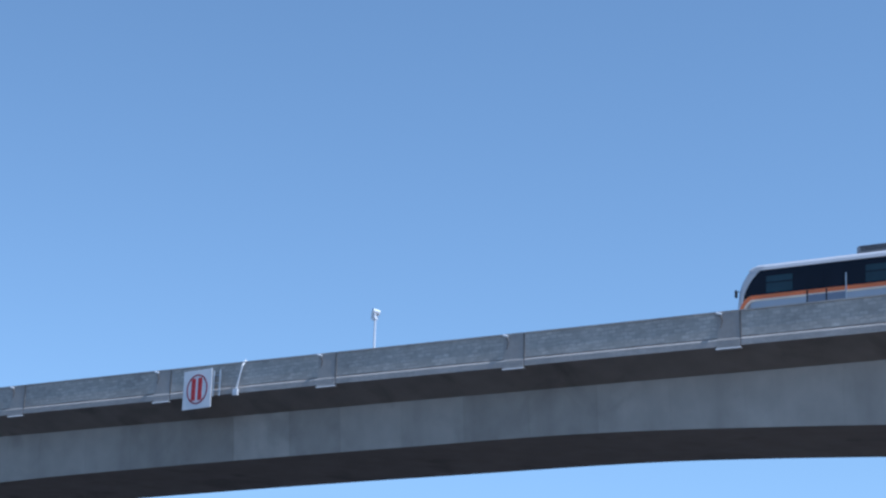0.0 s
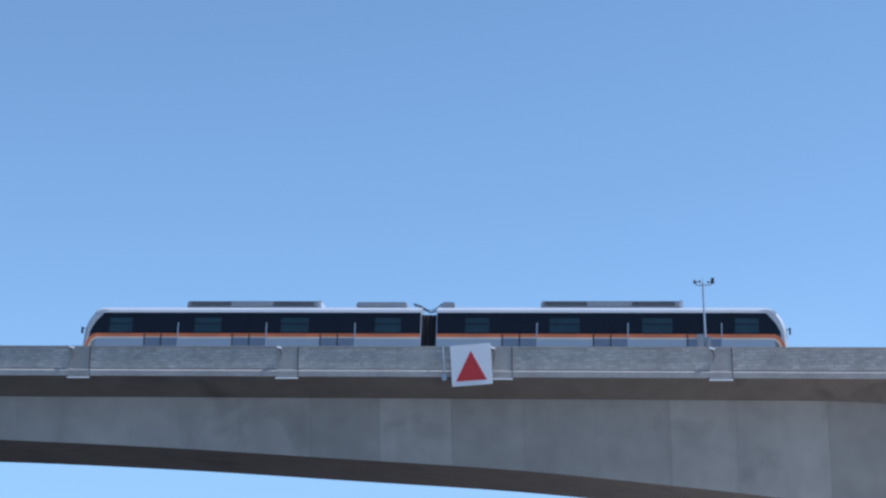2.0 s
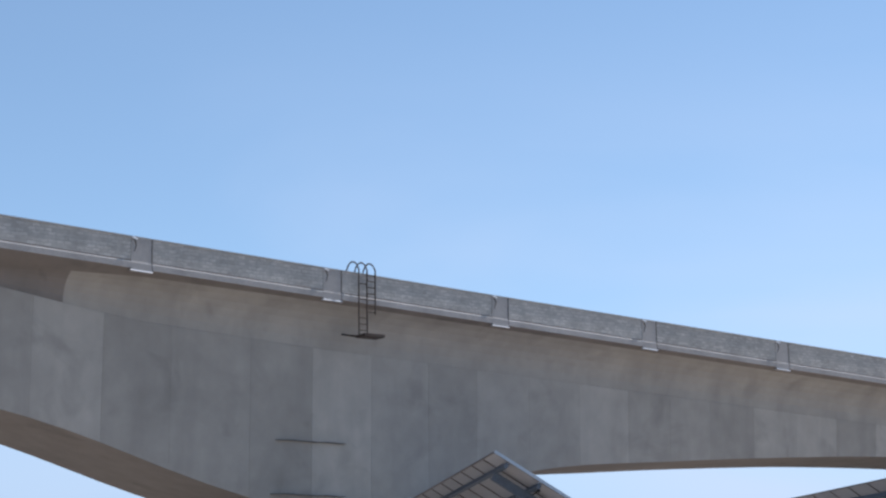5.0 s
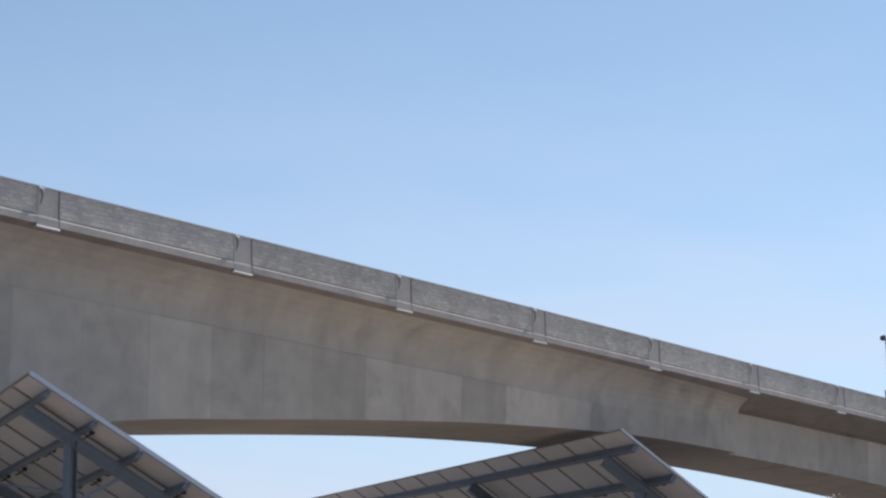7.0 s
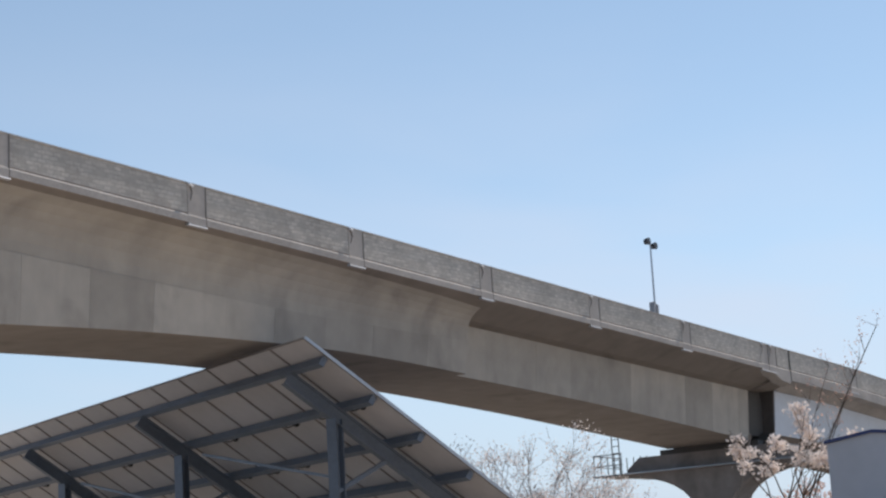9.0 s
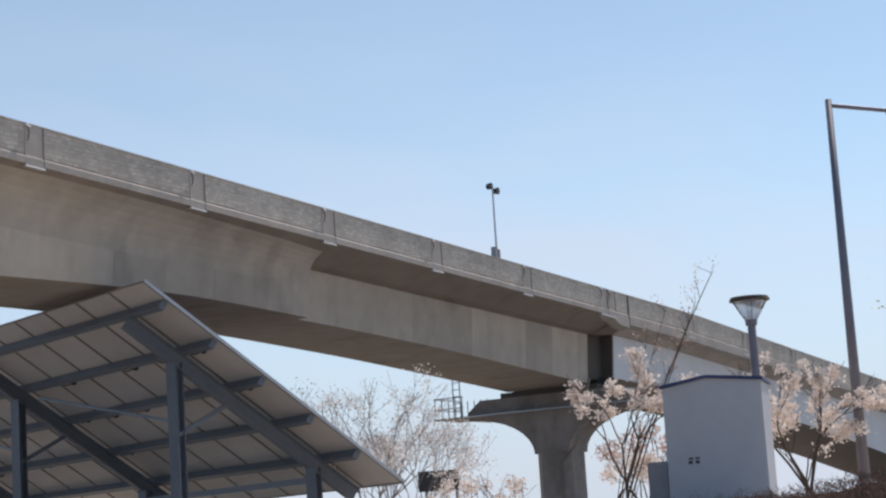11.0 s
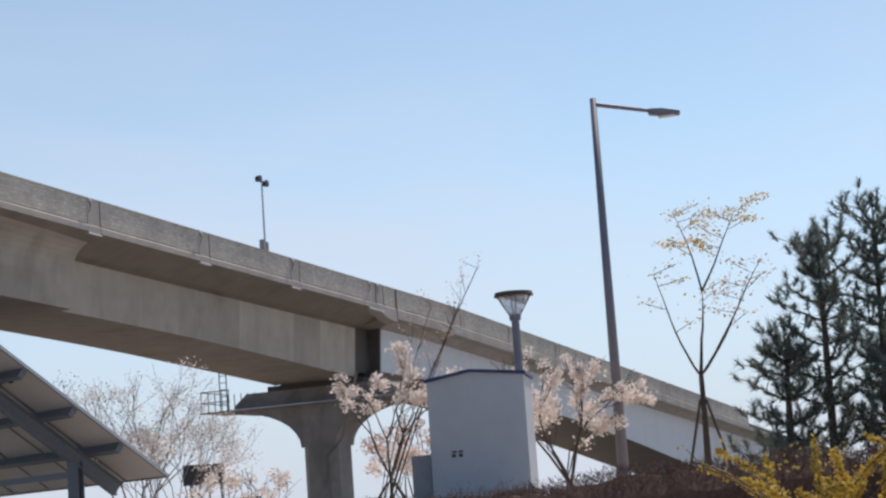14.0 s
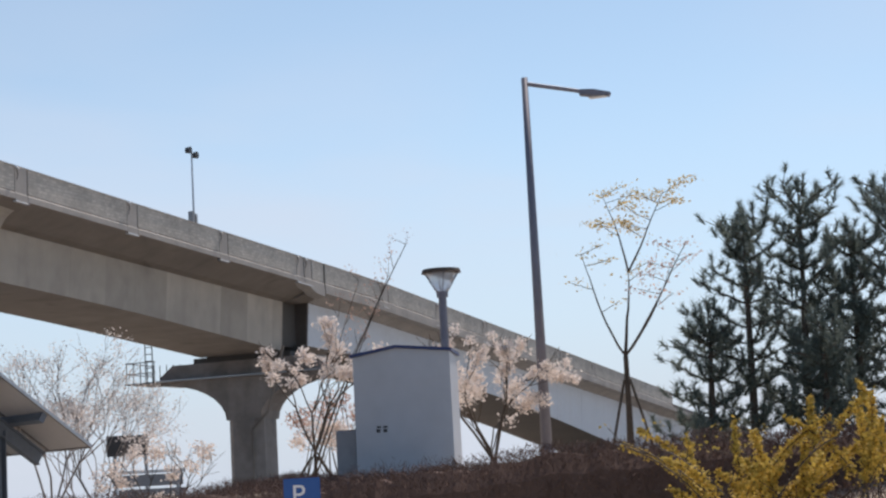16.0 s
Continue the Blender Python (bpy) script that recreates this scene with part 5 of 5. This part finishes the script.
def hedge():
    """The brown leafless hedge along the bank: a dense core with fine twigs all over."""
    random.seed(21)
    g = Geo()

    def line(s):
        return 48.0 + 2.0 * s, -22.6 - 11.4 * s

    def crest(x, y, s):
        return 2.3 + 0.36 * smoothstep((s - 0.25) / 0.35) + 0.16 * noise.noise((x * 0.9, y * 0.9, 3.1)) + 0.1 * noise.noise((x * 3, y * 3, 1.1))

    rings = []
    for i in range(91):
        s = -0.3 + 1.6 * i / 90
        x, y = line(s)
        low, top = ground_z(x, y) - 0.1, crest(x, y, s) - 0.13
        rings.append([(x - 0.55, y - 0.1, low), (x - 0.5, y - 0.1, low + (top - low) * 0.75), (x - 0.2, y, top), (x + 0.2, y, top), (x + 0.5, y + 0.1, low + (top - low) * 0.7), (x + 0.55, y + 0.1, low)])
    g.loft(rings)
    for _ in range(80000):
        s = -0.3 + 1.6 * random.random()
        x, y = line(s)
        x, y = x + random.choice((-1, -1, 1)) * random.uniform(0.1, 0.72), y + random.gauss(0, 0.4)
        low = ground_z(x, y)
        z = low + (crest(x, y, s) - low) * random.uniform(0.05, 1) ** 0.85
        a = Vector((random.gauss(0, 0.5), random.gauss(0, 0.5), random.uniform(0.3, 1))).normalized() * random.uniform(0.04, 0.11)
        w = a.orthogonal().normalized() * random.uniform(0.004, 0.011)
        p = Vector((x, y, z))
        g.add([p - w, p + w, p + a + w * 0.4, p + a - w * 0.4], [(0, 1, 2, 3)])
    tagged(part("hedge", g, TWIG), "brown leafless clipped hedge along the bank", "hedge", kind="stuff")


def brush():
    """Low brown scrub along the top of the bank, beside the kiosk and the column."""
    random.seed(23)
    g = Geo()
    for _ in range(60000):
        x, y = random.uniform(51.0, 56.1), random.uniform(-26.5, -15.5)
        if random.random() < 0.25:
            x, y = 56.6 + random.gauss(0, 0.8), random.uniform(-22.4, -15.5)
        elif random.random() < 0.3:
            x, y = random.uniform(46.5, 52.0), random.uniform(-40.0, -33.0)
        low = ground_z(x, y)
        z = low - 0.05 + (0.26 + 0.2 * noise.noise((x * 0.8, y * 0.8, 5.0))) * random.random() ** 0.8
        a = Vector((random.gauss(0, 0.5), random.gauss(0, 0.5), random.uniform(0.4, 1))).normalized() * random.uniform(0.06, 0.16)
        w = a.orthogonal().normalized() * random.uniform(0.006, 0.014)
        p = Vector((x, y, z))
        g.add([p - w, p + w, p + a + w * 0.4, p + a - w * 0.4], [(0, 1, 2, 3)])
    tagged(part("brush", g, TWIG), "low brown dry scrub on the bank", "scrub", kind="stuff")


def sapling():
    """Three long bare stems leaning out from behind the kiosk, fuzzy with pink buds at the top."""
    random.seed(17)
    x, y = 62.0, -18.9
    z = ground_z(x, y)
    t = thing("sapling", "thin leaning sapling with pink buds at its tips", "tree", Matrix.Translation((x, y, z - 0.05)), group="young trees")
    wood, buds = Geo(), Geo()
    foot = Vector((0, 0, 0))
    for ex, ey, ez, r in ((0.4, -2.92, 8.0, 0.034), (0.35, -2.45, 7.3, 0.026), (0.2, -1.75, 7.2, 0.02), (0.3, -2.2, 6.6, 0.018), (0.15, -1.2, 6.4, 0.014)):
        tip = Vector((ex, ey, ez - z))
        bend = Vector((random.gauss(0, 0.1), 0.25 + random.gauss(0, 0.08), -0.1))
        last = foot
        for i in range(1, 13):
            f = i / 12
            q = foot.lerp(tip, f) + bend * (4 * f * (1 - f))
            wood.tube(last, q, r * (1.05 - 0.75 * (i - 1) / 12), r * (1.05 - 0.75 * f), 5, False)
            if f > 0.55:
                for _ in range(2):
                    e = q + Vector((random.gauss(0, 0.12), random.gauss(0, 0.16), random.uniform(0.15, 0.45)))
                    wood.tube(q, e, 0.008, 0.004, 3, False)
                    for _ in range(12 if f > 0.8 else 3):
                        buds.leaf(e + Vector((random.gauss(0, 0.07), random.gauss(0, 0.07), random.gauss(0, 0.09))), 0.03, 0.8)
            last = q
    part("trunk", wood, BARK, t)
    part("crown", buds, BUD_PINK, t)


hedge()
brush()
blossom_tree(59.4, -20.6, 3.65, 11, trunk=0.26, petals=110, size=0.05, clump=0.085, keep=0.12, spread=0.66, lift=0.02)
blossom_tree(64.75, -22.9, 4.55, 12, trunk=0.12, petals=100, size=0.05, clump=0.085, keep=0.12, spread=0.5, lift=0.02)
blossom_tree(60.0, -16.4, 3.4, 15, trunk=0.4, petals=60, size=0.05, clump=0.1, keep=0.11, spread=0.7, props=False)
blossom_tree(62.8, -19.5, 2.1, 16, trunk=0.3, petals=50, size=0.04, clump=0.08, keep=0.2, spread=0.7, props=False)
staked_tree(63.85, -26.6)
sapling()
blossom_tree(64.9, -22.75, 2.85, 19, trunk=0.25, petals=90, size=0.05, clump=0.1, keep=0.13, spread=0.7, lift=0.0, props=False)
blossom_tree(68.0, -17.5, 4.85, 20, trunk=0.2, petals=30, size=0.05, clump=0.14, keep=0.25, spread=0.45, lift=0.03, props=False, mat=BUD_PINK, label="slim pale tree with faint pink blossom")
for i, (x, y, h, s) in enumerate(((80, -0.5, 7.6, 31), (85, 0.4, 6.4, 32), (77.7, -3.4, 5.4, 33))):
    blossom_tree(x, y, h, s, trunk=0.3, petals=34, size=0.045, spread=0.6, depth=5, mat=BLOSSOM, keep=0.16, props=False, clump=0.2, lift=0.03, limb=0.006, label="bare distant tree with sparse pinkish buds", bark=BARK_HAZED)
for x, y, top, s, r in ((61.93, -29.9, 7.75, 41, 1.7), (62.7, -30.95, 8.4, 42, 1.7), (63.9, -33.0, 8.5, 46, 1.9), (62.6, -34.8, 7.6, 44, 1.6), (63.6, -32.0, 7.2, 45, 1.3), (61.2, -31.6, 5.2, 47, 1.3), (61.3, -29.1, 5.5, 48, 1.3)):
    pine(x, y, top - ground_z(x, y) + 0.15, s, r)
for x, y, h, s, n in ((46.25, -33.0, 2.4, 61, 22), (46.5, -33.45, 2.1, 52, 16), (46.7, -34.3, 2.2, 53, 8), (46.9, -35.3, 2.0, 54, 9)):
    forsythia(x, y, h, s, n)
